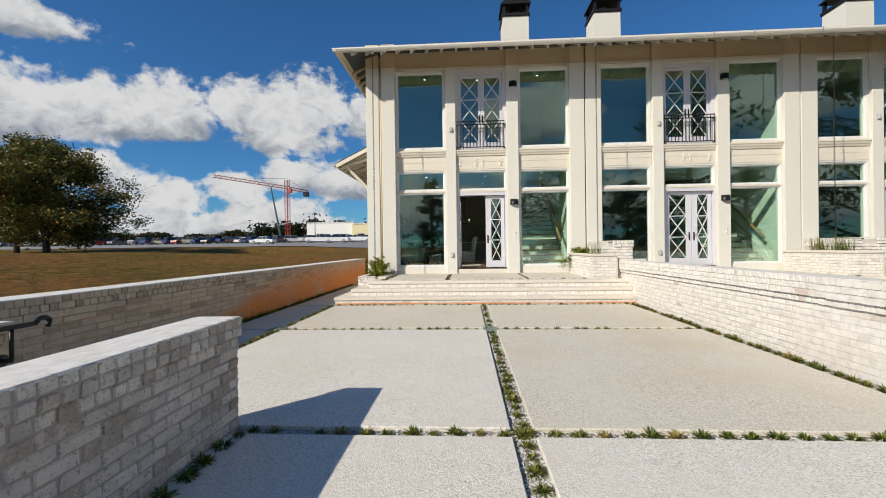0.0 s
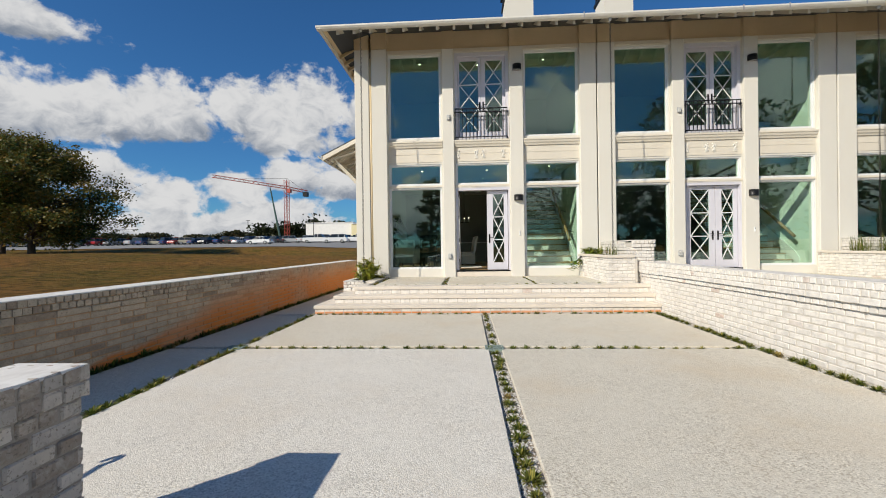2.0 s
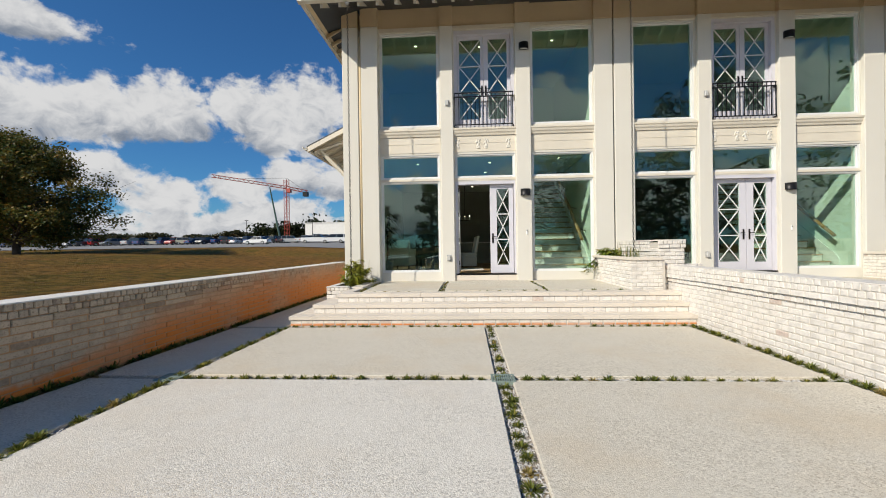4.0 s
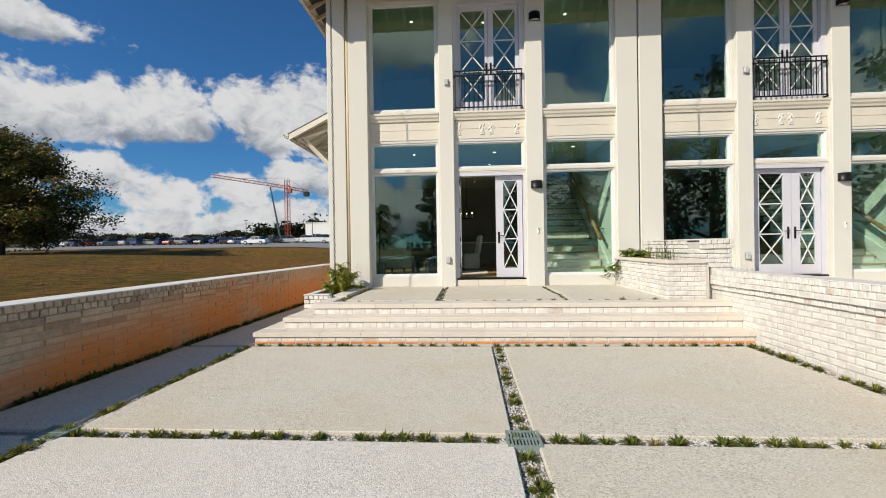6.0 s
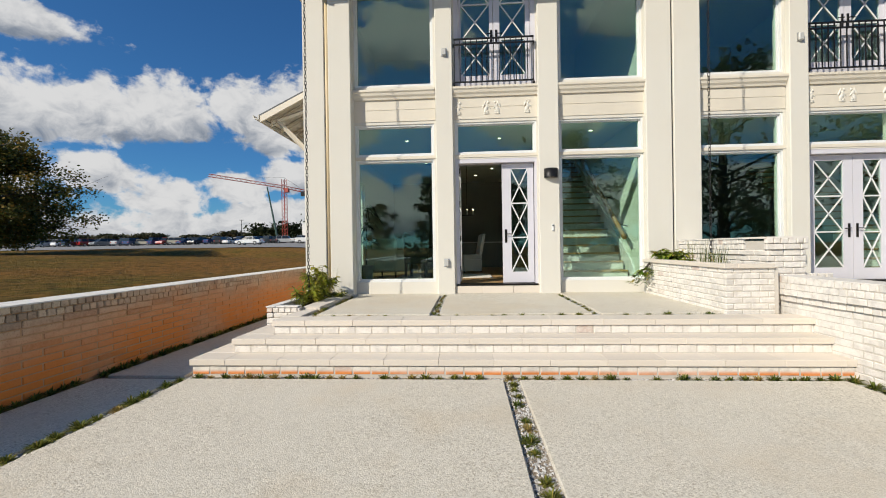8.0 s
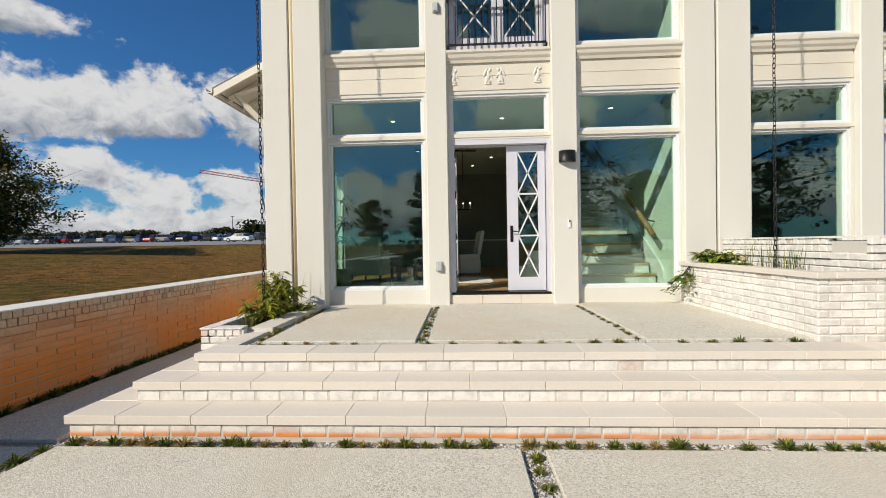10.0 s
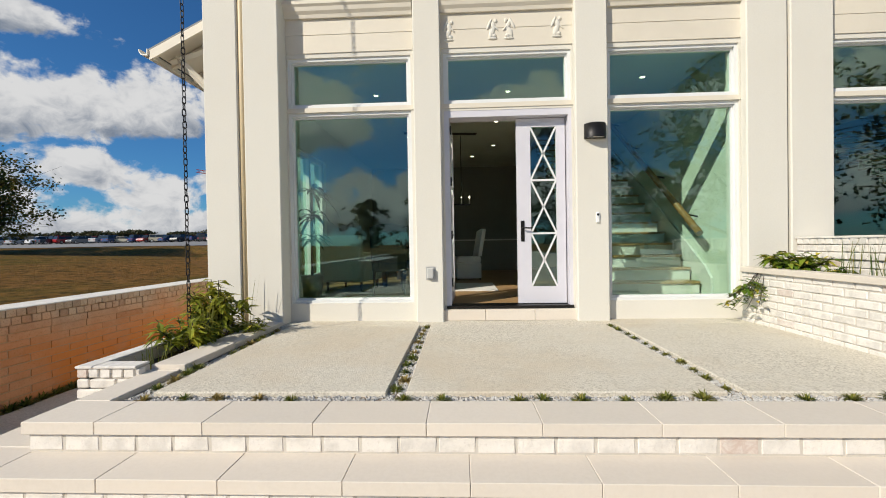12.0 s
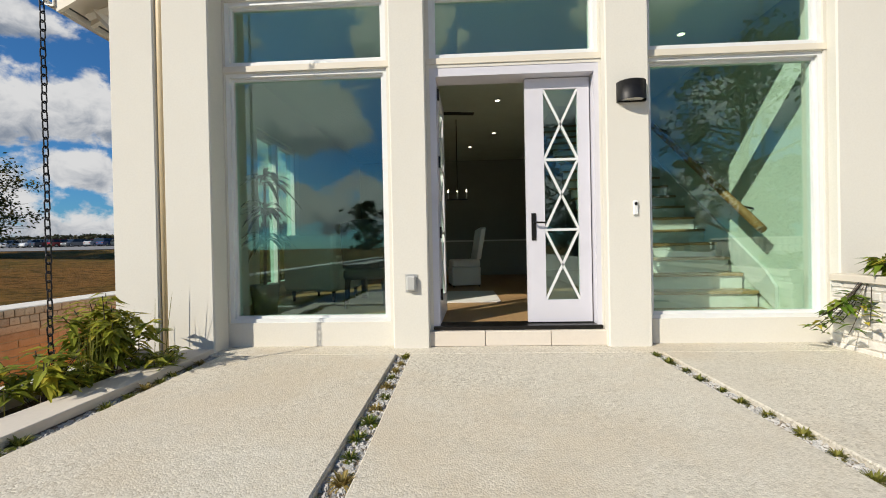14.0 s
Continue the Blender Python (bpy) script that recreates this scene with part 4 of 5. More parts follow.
b = [bm.verts.new(p) for p in ((-3.98, EAVE + 0.04, GZ + 0.05), (X1, EAVE + 0.04, GZ + 0.05), (X1, 13.05, 8.0), (-2.9, 13.05, 8.0))]
bm.faces.new(b)
c = [bm.verts.new(p) for p in ((-3.98, EAVE + 0.04, GZ + 0.05), (-2.9, 13.05, 8.0), (-2.9, BACK, 8.0), (-3.98, BACK + 1.2, GZ + 0.05))]
bm.faces.new(c)
# The soffit's tan takes in warm light thrown up from the ground.
part("soffit", bm, FRIEZE, roof, "tan boarded soffit")
x = -3.55
while x < X1:
    bm = bmesh.new()
    prism(bm, [(EAVE + 0.10, GZ - 0.075), (EAVE + 0.10, GZ + 0.06), (13.0, 7.94), (13.0, 7.80)], x, x + 0.06, "x")
    part("rafter_tail", bm, TRIM, roof)
    x += 0.445
y = 13.3
while y < 16.5:
    bm = bmesh.new()
    prism(bm, [(-3.92, GZ - 0.02), (-3.92, GZ + 0.07), (-3.41, 7.54), (-3.41, 7.44)], y, y + 0.055)
    part("rafter_tail", bm, FRIEZE, roof)
    y += 0.445
GUT = [(0.0, 0.11), (0.0, 0.075), (0.03, 0.03), (0.10, 0.015), (0.125, 0.015), (0.125, 0.11), (0.115, 0.11), (0.115, 0.028), (0.035, 0.042), (0.012, 0.078), (0.012, 0.11)]
part("gutter", prism(bmesh.new(), [(EAVE - 0.06 + p, GZ + q) for p, q in GUT], -4.05, X1, "x"), GUTTER, roof, "pale metal gutter")
part("gutter", prism(bmesh.new(), [(-4.06 + p, GZ + q) for p, q in GUT], EAVE - 0.06, BACK), GUTTER, roof)
for x in (2.9, 6.8, 7.9, 9.7, 11.5, 13.2):
    part_box("gutter_strap", (x, EAVE - 0.066, GZ + 0.01, x + 0.03, EAVE - 0.0605, GZ + 0.14), STEEL, roof)


def chimney(x, y):
    ob = thing("chimney", "white stucco chimney with a dark metal cowl", "chimney", "chimneys", at=(x, y, 8.02), kind="structure")
    part_box("stack", (0, 0, 0, 1.0, 1.0, 2.35), STUCCO, ob)
    part_box("collar", (-0.05, -0.05, 2.35, 1.05, 1.05, 2.47), IRON, ob, bevel=0.01)
    bm = bmesh.new()
    for px, py in ((0, 0), (0.9, 0), (0, 0.9), (0.9, 0.9)):
        box(bm, px, py, 2.472, px + 0.1, py + 0.1, 2.8)
    prism(bm, [(-0.08, 2.8), (1.08, 2.8), (1.08, 2.84), (0.75, 3.12), (0.25, 3.12), (-0.08, 2.84)], -0.08, 1.08)
    part("cowl", bm, IRON, ob, "dark arched metal cowl")
    part("flue", tube(bmesh.new(), (0.5, 0.5, 2.35), (0.5, 0.5, 2.75), 0.17, n=14), STEEL, ob, "bright steel flue")
    return ob


for x in (1.37, 4.87, 14.1):
    chimney(x, 15.9)

# small side roof on brackets
side_roof = thing("side_canopy", "small bracketed side roof with a white gutter", "canopy", kind="structure", at=(0.10, 0.28, -0.10))
part("canopy_roof", prism(bmesh.new(), [(-4.72, 4.36), (-3.46, 4.98), (-3.46, 5.03), (-4.74, 4.41)], 13.3, 19.0), ROOF, side_roof)
part("canopy_soffit", prism(bmesh.new(), [(-4.66, 4.35), (-3.47, 4.93), (-3.47, 4.97), (-4.68, 4.375)], 13.34, 19.0), TRIM, side_roof)
part("fascia", prism(bmesh.new(), [(-4.70, 4.24), (-3.49, 4.84), (-3.49, 4.965), (-4.72, 4.365)], 13.27, 13.31), TRIM, side_roof)
for y in (13.5, 14.6, 15.7, 16.8, 17.9):
    bm = bmesh.new()
    tube(bm, (-4.45, y, 4.36), (-3.48, y, 3.35), 0.05, n=4)
    tube(bm, (-4.55, y, 4.30), (-3.48, y, 4.62), 0.045, n=4)
    part("bracket", bm, TRIM, side_roof, "cream diagonal bracket")
for y in [13.6 + 0.5 * k for k in range(10)]:
    part("rafter_tail", prism(bmesh.new(), [(-4.62, 4.25), (-3.49, 4.82), (-3.49, 4.92), (-4.62, 4.34)], y, y + 0.05), TRIM, side_roof)
part("canopy_gutter", prism(bmesh.new(), [(-4.84 + p, 4.28 + q) for p, q in GUT], 13.25, 19.0), GUTTER, side_roof, "white gutter")


# ---- rain chains ----
def link_mesh():
    bm = bmesh.new()
    path = []
    for k in range(16):
        t = 2 * math.pi * k / 16
        path.append(Vector((0.016 * math.cos(t), 0, 0.020 * math.sin(t) + (0.016 if math.sin(t) > 0 else -0.016))))
    rings = []
    for k, p in enumerate(path):
        d = (path[(k + 1) % 16] - path[k - 1]).normalized()
        side = Vector((0, 1, 0))
        out = d.cross(side)
        rings.append([bm.verts.new(p + 0.0055 * (math.cos(a) * side + math.sin(a) * out)) for a in (0, 1.571, 3.142, 4.712)])
    for k in range(16):
        r, s_ = rings[k], rings[(k + 1) % 16]
        for i in range(4):
            bm.faces.new((r[i], r[(i + 1) % 4], s_[(i + 1) % 4], s_[i])).smooth = True
    return finish(bm, "chain_link", IRON)


LINK = link_mesh()
for h in range(3):
    ch = thing("rain_chain", "black iron rain chain hanging from the gutter", "rain chain", "rain chains", at=(-2.885 + h * PERIOD, 11.785, 0))
    z, k = GZ - 0.04, 0
    while z > (0.50 if h == 0 else 0.52):
        o = new("chain_link", LINK)
        o.parent = ch
        o.matrix_basis = Matrix.Translation((0.002 * math.sin(k), 0, z)) @ pose(0, 0, 0, 0, 0, 90 * (k % 2) + rng.uniform(-12, 12))
        z -= 0.059
        k += 1
    part("outlet", turned(bmesh.new(), [(0.05, 0.03), (0.04, 0.0), (0.02, -0.03)], 12, (0, 0, GZ - 0.03)), STEEL, ch, "bright gutter outlet")

# ---- rooms ----
rooms = thing("rooms", "pale plastered rooms behind the windows", "room", kind="structure")
for h in range(3):
    s = h * PERIOD
    part_box("floor_ground", (-3.09 + s, FACE + 0.245, 0.4, 3.20 + s, BACK - 0.005, 0.695), OAK, rooms, "oak floor")
    part_box("ceiling", (-3.09 + s, FACE + 0.245, 3.93, 3.20 + s, 16.6, 4.03), PLASTER, rooms)
    part_box("ceiling", (-3.09 + s, 16.6, 3.93, 1.55 + s, BACK - 0.005, 4.03), PLASTER, rooms)
    part_box("floor_upper", (-3.09 + s, FACE + 0.245, 4.04, 3.20 + s, 16.6, 4.50), OAK, rooms)
    part_box("floor_upper", (-3.09 + s, 16.6, 4.04, 1.55 + s, BACK - 0.005, 4.50), OAK, rooms)
    part_box("ceiling_upper", (-3.09 + s, FACE + 0.245, 7.40, 3.20 + s, BACK - 0.005, 7.50), PLASTER, rooms)
    part_box("party_wall", (3.205 + s, FACE + 0.245, 0.4, 3.26 + s, BACK - 0.005, 7.51), PLASTER, rooms)
    part_box("party_wall", (3.265 + s, FACE + 0.245, 0.4, 3.325 + s, BACK - 0.005, 7.51), PLASTER, rooms)
    # The ground-floor back wall is darkened: indoor shade sits in its colour.
    part_box("back_wall", (-3.09 + s, 21.0, 0.70, 3.20 + s, 21.15, 3.925), PLASTER_DIMMED, rooms)
    part_box("back_wall", (-3.09 + s, 18.0, 4.505, 3.20 + s, 18.15, 7.395), PLASTER, rooms)
    part_box("partition", (1.36 + s, 14.9, 4.505, 1.46 + s, 17.99, 7.395), PLASTER, rooms)

# side window of the front room
sw = thing("window_40", "white-framed side window of the dining room", "window", kind="structure")
bm = bmesh.new()
for b_ in ((X0 + 0.08, 15.0, 0.85, X0 + 0.2, 15.07, 3.23), (X0 + 0.08, 16.43, 0.85, X0 + 0.2, 16.5, 3.23), (X0 + 0.08, 15.07, 0.85, X0 + 0.2, 16.43, 0.92), (X0 + 0.08, 15.07, 3.16, X0 + 0.2, 16.43, 3.23), (X0 + 0.08, 15.71, 0.92, X0 + 0.2, 15.79, 3.16)):
    box(bm, *b_)
part("window_frame", bm, WHITE, sw)
g = part_box("pane", (X0 + 0.13, 15.07, 0.92, X0 + 0.138, 16.43, 3.16), GLASS, sw)
g.visible_shadow = False


def staircase(s):
    ob = thing("staircase", "straight stair with oak treads and white stringer", "staircase", "staircases", at=(s, 0, 0), kind="structure")
    n, rise, run = 18, 0.184, 0.245
    for k in range(n):
        y, z = 13.95 + run * k, 0.70 + rise * (k + 1)
        part_box("tread", (1.62, y - 0.03, z - 0.035, 3.16, y + run, z), OAK, ob, bevel=0.004)
        part_box("riser", (1.64, y, z - rise, 3.16, y + 0.02, z - 0.036), WHITE, ob)
    prof = [(13.7, 0.70), (13.95 + run * n, 0.70 + rise * n), (13.95 + run * n, 1.0 + rise * n), (13.85, 1.12), (13.7, 0.95)]
    part("stringer", prism(bmesh.new(), prof, 3.165, 3.20, "x"), WHITE, ob, "white sloping stringer")
    bm = bmesh.new()
    tube(bm, (2.96, 13.58, 1.56), (2.96, 13.58 + run * n, 1.56 + rise * n), 0.045, n=10)
    part("handrail", bm, WOOD, ob, "brown wooden handrail")
    for k in range(1, 5):
        y = 13.1 + 0.95 * k
        z = 1.56 + (y - 13.58) * rise / run
        part("rail_bracket", tube(bmesh.new(), (2.96, y, z - 0.04), (3.20, y, z - 0.10), 0.012), BRONZE, ob)
    return ob


for h in range(2):
    staircase(h * PERIOD)


def downlight(x, y, z):
    ob = thing("ceiling_light", "small round recessed ceiling light, lit", "ceiling light", "recessed ceiling lights", at=(x, y, z))
    part("trim_ring", turned(bmesh.new(), [(0.06, 0.0), (0.058, -0.008), (0.042, -0.008)], 16), WHITE, ob)
    part("lamp_disc", tube(bmesh.new(), (0, 0, -0.0085), (0, 0, -0.0105), 0.038, n=16), LAMP_GLOW, ob, "warm glowing disc")


for x, y in ((-1.6, 14.6), (0.55, 14.6), (0.5, 16.2), (-1.4, 17.2), (0.6, 18.2), (0.1, 19.4), (2.5, 14.2)):
    downlight(x, y, 3.928)
for x, y in ((-1.6, 14.4), (-0.9, 16.0), (0.3, 14.6), (2.4, 14.4)):
    downlight(x, y, 7.398)


def chair(x, y, turn, mat, label, wing=False):
    ob = thing("dining_chair", label, "chair", "dining chairs", at=(x, y, 0.697))
    ob.rotation_euler[2] = radians(turn)
    part_box("seat", (-0.26, -0.26, 0.36, 0.26, 0.26, 0.50), mat, ob, bevel=0.03)
    bm = bmesh.new()
    cols = []
    for k in range(9):
        u = -1 + k / 4
        cols.append([(0.27 * u, -0.26 - 0.05 * (1 - u * u) + (0.08 if wing else 0), 0.5), (0.29 * u, -0.36 - 0.05 * (1 - u * u) + (0.10 * u * u if wing else 0), 1.10 - 0.05 * u * u)])
    vs = [[bm.verts.new((x_, y_ + d, z_)) for d in (0, 0.075) for x_, y_, z_ in c_] for c_ in cols]
    for p, q in zip(vs, vs[1:]):
        for i, j in ((0, 1), (1, 3), (3, 2), (2, 0)):
            bm.faces.new((p[i], p[j], q[j], q[i])).smooth = True
    bm.faces.new([vs[0][i] for i in (0, 1, 3, 2)])
    bm.faces.new([vs[-1][i] for i in (2, 3, 1, 0)])
    part("backrest", bm, mat, ob)
    if mat is LINEN:
        part_box("skirt", (-0.265, -0.265, 0.03, 0.265, 0.265, 0.37), mat, ob, "long white slipcover skirt", bevel=0.02)
    for px in (-0.22, 0.22):
        for py in (-0.22, 0.22):
            part("leg", tube(bmesh.new(), (px, py, 0.37), (px * 1.08, py * 1.08, 0.0), 0.024, 0.014, n=6), DARKWOOD, ob)
    return ob


chair(-1.42, 14.45, 12, FABRIC, "dark velvet dining chair with a curved back", True)
chair(-0.95, 15.2, 70, FABRIC, "dark velvet dining chair turned from the table", True)
chair(-0.12, 16.9, 100, LINEN, "white slipcovered dining chair at the table")
table = thing("dining_table", "long dark wooden dining table", "table", at=(-1.2, 16.2, 0.697))
part_box("tabletop", (-0.55, -0.95, 0.71, 0.55, 0.95, 0.75), DARKWOOD, table, bevel=0.01)
for px in (-0.45, 0.45):
    for py in (-0.85, 0.85):
        part_box("leg", (px - 0.04, py - 0.04, 0, px + 0.04, py + 0.04, 0.71), DARKWOOD, table)
sofa = thing("armchair", "white upholstered armchair on dark legs beside the window", "armchair", at=(-2.2, 15.2, 0.697))
sofa.rotation_euler[2] = radians(165)
part_box("seat", (-0.38, -0.36, 0.16, 0.38, 0.36, 0.42), LINEN, sofa, bevel=0.03)
part_box("backrest", (-0.40, 0.30, 0.16, 0.40, 0.44, 0.95), LINEN, sofa, bevel=0.03)
for px in (-0.40, 0.30):
    part_box("armrest", (px, -0.36, 0.16, px + 0.1, 0.30, 0.66), LINEN, sofa, bevel=0.02)
for px in (-0.33, 0.33):
    for py in (-0.3, 0.3):
        part("leg", tube(bmesh.new(), (px, py, 0.16), (px, py, 0), 0.03, 0.018, n=8), DARKWOOD, sofa)
rug = solo("rug", box(bmesh.new(), -0.4, 14.6, 0.699, 0.35, 15.9, 0.709), LINEN, "pale woven rug on the oak floor", "rug")
island = thing("kitchen_counter", "long white kitchen counter at the back of the room", "counter", at=(0.3, 20.0, 0.697))
# Counter body has the same darkened plaster, the room's shade in its colour.
part_box("body", (-1.4, -0.3, 0, 1.4, 0.4, 0.86), PLASTER_DIMMED, island)
part_box("worktop", (-1.44, -0.34, 0.861, 1.44, 0.44, 0.90), LINEN, island)
hang = thing("chandelier", "black iron candle chandelier with lit bulbs", "chandelier", at=(-0.22, 17.2, 2.55))
part("rod", tube(bmesh.new(), (0, 0, 0.0), (0, 0, 1.38), 0.008), IRON, hang)
part_box("frame", (-0.2, -0.012, -0.2, 0.2, 0.012, -0.176), IRON, hang)
part("stem", tube(bmesh.new(), (0, 0, -0.18), (0, 0, 0.0), 0.01), IRON, hang)
for px in (-0.18, 0.0, 0.18):
    part("candle", tube(bmesh.new(), (px, 0, -0.175), (px, 0, -0.05), 0.012), WHITE, hang)
    part("bulb", turned(bmesh.new(), [(0.004, 0), (0.014, 0.02), (0.004, 0.06)], 8, (px, 0, -0.049)), LAMP_GLOW, hang, "lit candle bulb")
fan = thing("ceiling_fan", "black ceiling fan at rest", "ceiling fan", at=(-0.6, 15.6, 3.55))
part("hub", turned(bmesh.new(), [(0.03, 0.38), (0.03, 0.1), (0.11, 0.06), (0.11, -0.05), (0.04, -0.08)], 16), IRON, fan)
for k in range(4):
    bm = bmesh.new()
    box(bm, 0.10, -0.06, -0.01, 0.68, 0.06, 0.0)
    o = part("blade", bm, IRON, fan)
    o.rotation_euler[2] = radians(90 * k + 8)


# ---- plants ----
def blade(bm, p, way, length, wide, droop, n=3):
    """A curved leaf blade from p."""
    p, way = Vector(p), Vector(way).normalized()
    side = way.cross(Vector((0, 0, 1)))
    side = (side.normalized() if side.length > 0.05 else Vector((1, 0, 0)))
    last = None
    for k in range(n + 1):
        u = k / n
        c = p + way * length * u + Vector((0, 0, -droop * length * u * u))
        half = side * wide * (0.55 + u * 1.2) * (1 - u) ** 0.6
        if k == n:
            bm.faces.new((last[0], last[1], bm.verts.new(c)))
        else:
            now = [bm.verts.new(c - half), bm.verts.new(c + half)]
            if last:
                bm.faces.new((last[0], last[1], now[1], now[0]))
            last = now


def tuft_mesh(seed, mat, size=1.0):
    r = random.Random(seed)
    bm = bmesh.new()
    for _ in range(110):
        t, tilt = r.uniform(0, 6.283), r.uniform(0.15, 1.35)
        way = (math.cos(t) * math.sin(tilt), math.sin(t) * math.sin(tilt), math.cos(tilt))
        blade(bm, (math.cos(t) * 0.012, math.sin(t) * 0.012, 0), way, r.uniform(0.06, 0.095) * size, 0.0055 * size, r.uniform(0.2, 0.7))
    me = bpy.data.meshes.new("tuft")
    bm.to_mesh(me)
    bm.free()
    me.materials.append(mat)
    return me


TUFTS = [tuft_mesh(k, TUFT) for k in range(5)] + [tuft_mesh(9, TUFT_DRY)]
rt = random.Random(5)


def tuft(x, y, z, dry=0.0, size=1.0):
    is_dry = rt.random() < dry
    o = new("grass_tuft", TUFTS[5] if is_dry else TUFTS[rt.randrange(5)])
    s_ = size * rt.uniform(0.75, 1.25)
    o.matrix_basis = Matrix.Translation((x + rt.uniform(-0.02, 0.02), y + rt.uniform(-0.02, 0.02), z)) @ pose(0, 0, 0, 0, 0, rt.uniform(0, 360)) @ Matrix.Scale(s_, 4)
    tagged(o, "small yellowed mondo grass tuft in white gravel" if is_dry else "small green mondo grass tuft in white gravel", "grass tuft", "grass tufts in the joints")


def tuft_row(x0, y0, x1, y1, z, step, dry=0.05, size=1.0, skip=0.05):
    n = int(math.hypot(x1 - x0, y1 - y0) / step)
    for k in range(n + 1):
        if rt.random() > skip:
            tuft(x0 + (x1 - x0) * k / max(n, 1), y0 + (y1 - y0) * k / max(n, 1), z, dry, size)


tuft_row(-1.85, 2.92, 3.6, 2.92, -0.036, 0.175, 0.15)
tuft_row(-3.3, 6.735, 3.6, 6.735, -0.036, 0.162, 0.04, 1.05, skip=0.05)
tuft_row(-3.3, 9.555, 3.7, 9.555, -0.025, 0.15, 0.18, 1.0, 0.12)
tuft_row(0.215, 1.9, 0.215, 6.5, -0.036, 0.165, 0.04)
tuft_row(0.215, 6.95, 0.215, 9.4, -0.036, 0.165, 0.15)
tuft_row(3.68, 3.2, 3.68, 9.5, -0.024, 0.165, 0.06, 1.15)
tuft_row(-3.42, 3.3, -3.42, 9.45, -0.022, 0.165, 0.05, 1.15)
tuft_row(-4.47, 3.0, -4.47, 15.0, -0.02, 0.15, 0.02, 1.45, 0.05)
tuft_row(-1.90, 0.6, -1.90, 2.8, -0.01, 0.17, 0.05, 1.0)
tuft_row(-0.683, 10.68, -0.683, 12.68, 0.494, 0.17, 0.55, 0.75)
tuft_row(1.452, 10.68, 1.452, 12.68, 0.494, 0.2, 0.3, 0.75)
tuft_row(-2.3, 10.5, 0.1, 10.5, 0.492, 0.22, 0.4, 0.7, 0.2)
tuft_row(0.25, 10.5, 1.2, 10.5, 0.492, 0.235, 0.1, 0.85, 0)
tuft_row(1.8, 10.5, 2.85, 10.5, 0.492, 0.24, 0.0, 1.0, 0)
tuft_row(-2.36, 10.7, -2.36, 12.68, 0.498, 0.15, 0.3, 0.9, 0.1)
tuft_row(8.3, 10.5, 9.5, 10.5, 0.492, 0.22, 0.0, 1.0, 0)


def broad_leaf(bm, p, way, length, wide):
    """A pointed leaf folded along its midrib."""
    p, way = Vector(p), Vector(way).normalized()
    side = way.cross(Vector((0, 0, 1)))
    side = side.normalized() if side.length > 0.05 else Vector((1, 0, 0))
    up = side.cross(way)
    mid = [p, p + way * length * 0.4 + up * 0.0, p + way * length - Vector((0, 0, length * 0.25))]
    l_, r_ = [mid[1] + side * wide * k - up * wide * -0.35 for k in (-1, 1)]
    a_, b_, c_, d_, e_ = [bm.verts.new(q) for q in (mid[0], mid[1], mid[2], l_, r_)]
    for q in ((a_, b_, d_), (d_, b_, c_), (a_, e_, b_), (e_, c_, b_)):
        bm.faces.new(q)


def shrub(x, y, z, seed, stems, reach, tall, leaf_len, label, lean=(0, 0), count=16):
    r = random.Random(seed)
    ob = thing("shrub", label, "plant", "planted shrubs", at=(x, y, z))
    wood, leaves = bmesh.new(), bmesh.new()
    for _ in range(stems):
        t, rad = r.uniform(0, 6.283), reach * r.uniform(0.2, 1.0)
        tip = Vector((math.cos(t) * rad + lean[0], math.sin(t) * rad + lean[1], tall * r.uniform(0.45, 1.0)))
        base = Vector((math.cos(t) * rad * 0.2, math.sin(t) * rad * 0.2, 0))
        mid = base.lerp(tip, 0.5) + Vector((0, 0, 0.2 * tall))
        last = base
        for k in range(1, 6):
            u = k / 5
            p = base.lerp(mid, u).lerp(mid.lerp(tip, u), u)
            tube(wood, last, p, 0.0035, 0.003, n=4, caps=False)
            last = p
        for k in range(count):
            u = r.uniform(0.25, 1.0)
            p = base.lerp(mid, u).lerp(mid.lerp(tip, u), u)
            a_ = r.uniform(0, 6.283)
            broad_leaf(leaves, p, (math.cos(a_), math.sin(a_), r.uniform(-0.5, 0.5)), leaf_len * r.uniform(0.6, 1.2), leaf_len * 0.17)
    part("branch_work", wood, BARK, ob)
    me = bpy.data.meshes.new("foliage")
    leaves.to_mesh(me)
    leaves.free()
    me.materials.append(SHRUB)
    lv = new("foliage", me)
    lv.parent = ob
    return ob


def reeds(x, y, z, seed, n, tall, spread, label):
    r = random.Random(seed)
    bm = bmesh.new()
    for _ in range(n):
        t, tilt = r.uniform(0, 6.283), abs(r.gauss(0, 0.22))
        way = (math.cos(t) * math.sin(tilt), math.sin(t) * math.sin(tilt), math.cos(tilt))
        blade(bm, (x + r.uniform(-spread, spread), y + r.uniform(-spread, spread) * 1.6, z), way, tall * r.uniform(0.45, 1.0), 0.0042, r.uniform(0.0, 0.25), 5)
    me = bpy.data.meshes.new("reeds")
    bm.to_mesh(me)
    bm.free()
    me.materials.append(TUFT)
    return tagged(new("ornamental_grass", me), label, "grass", "planter grasses")


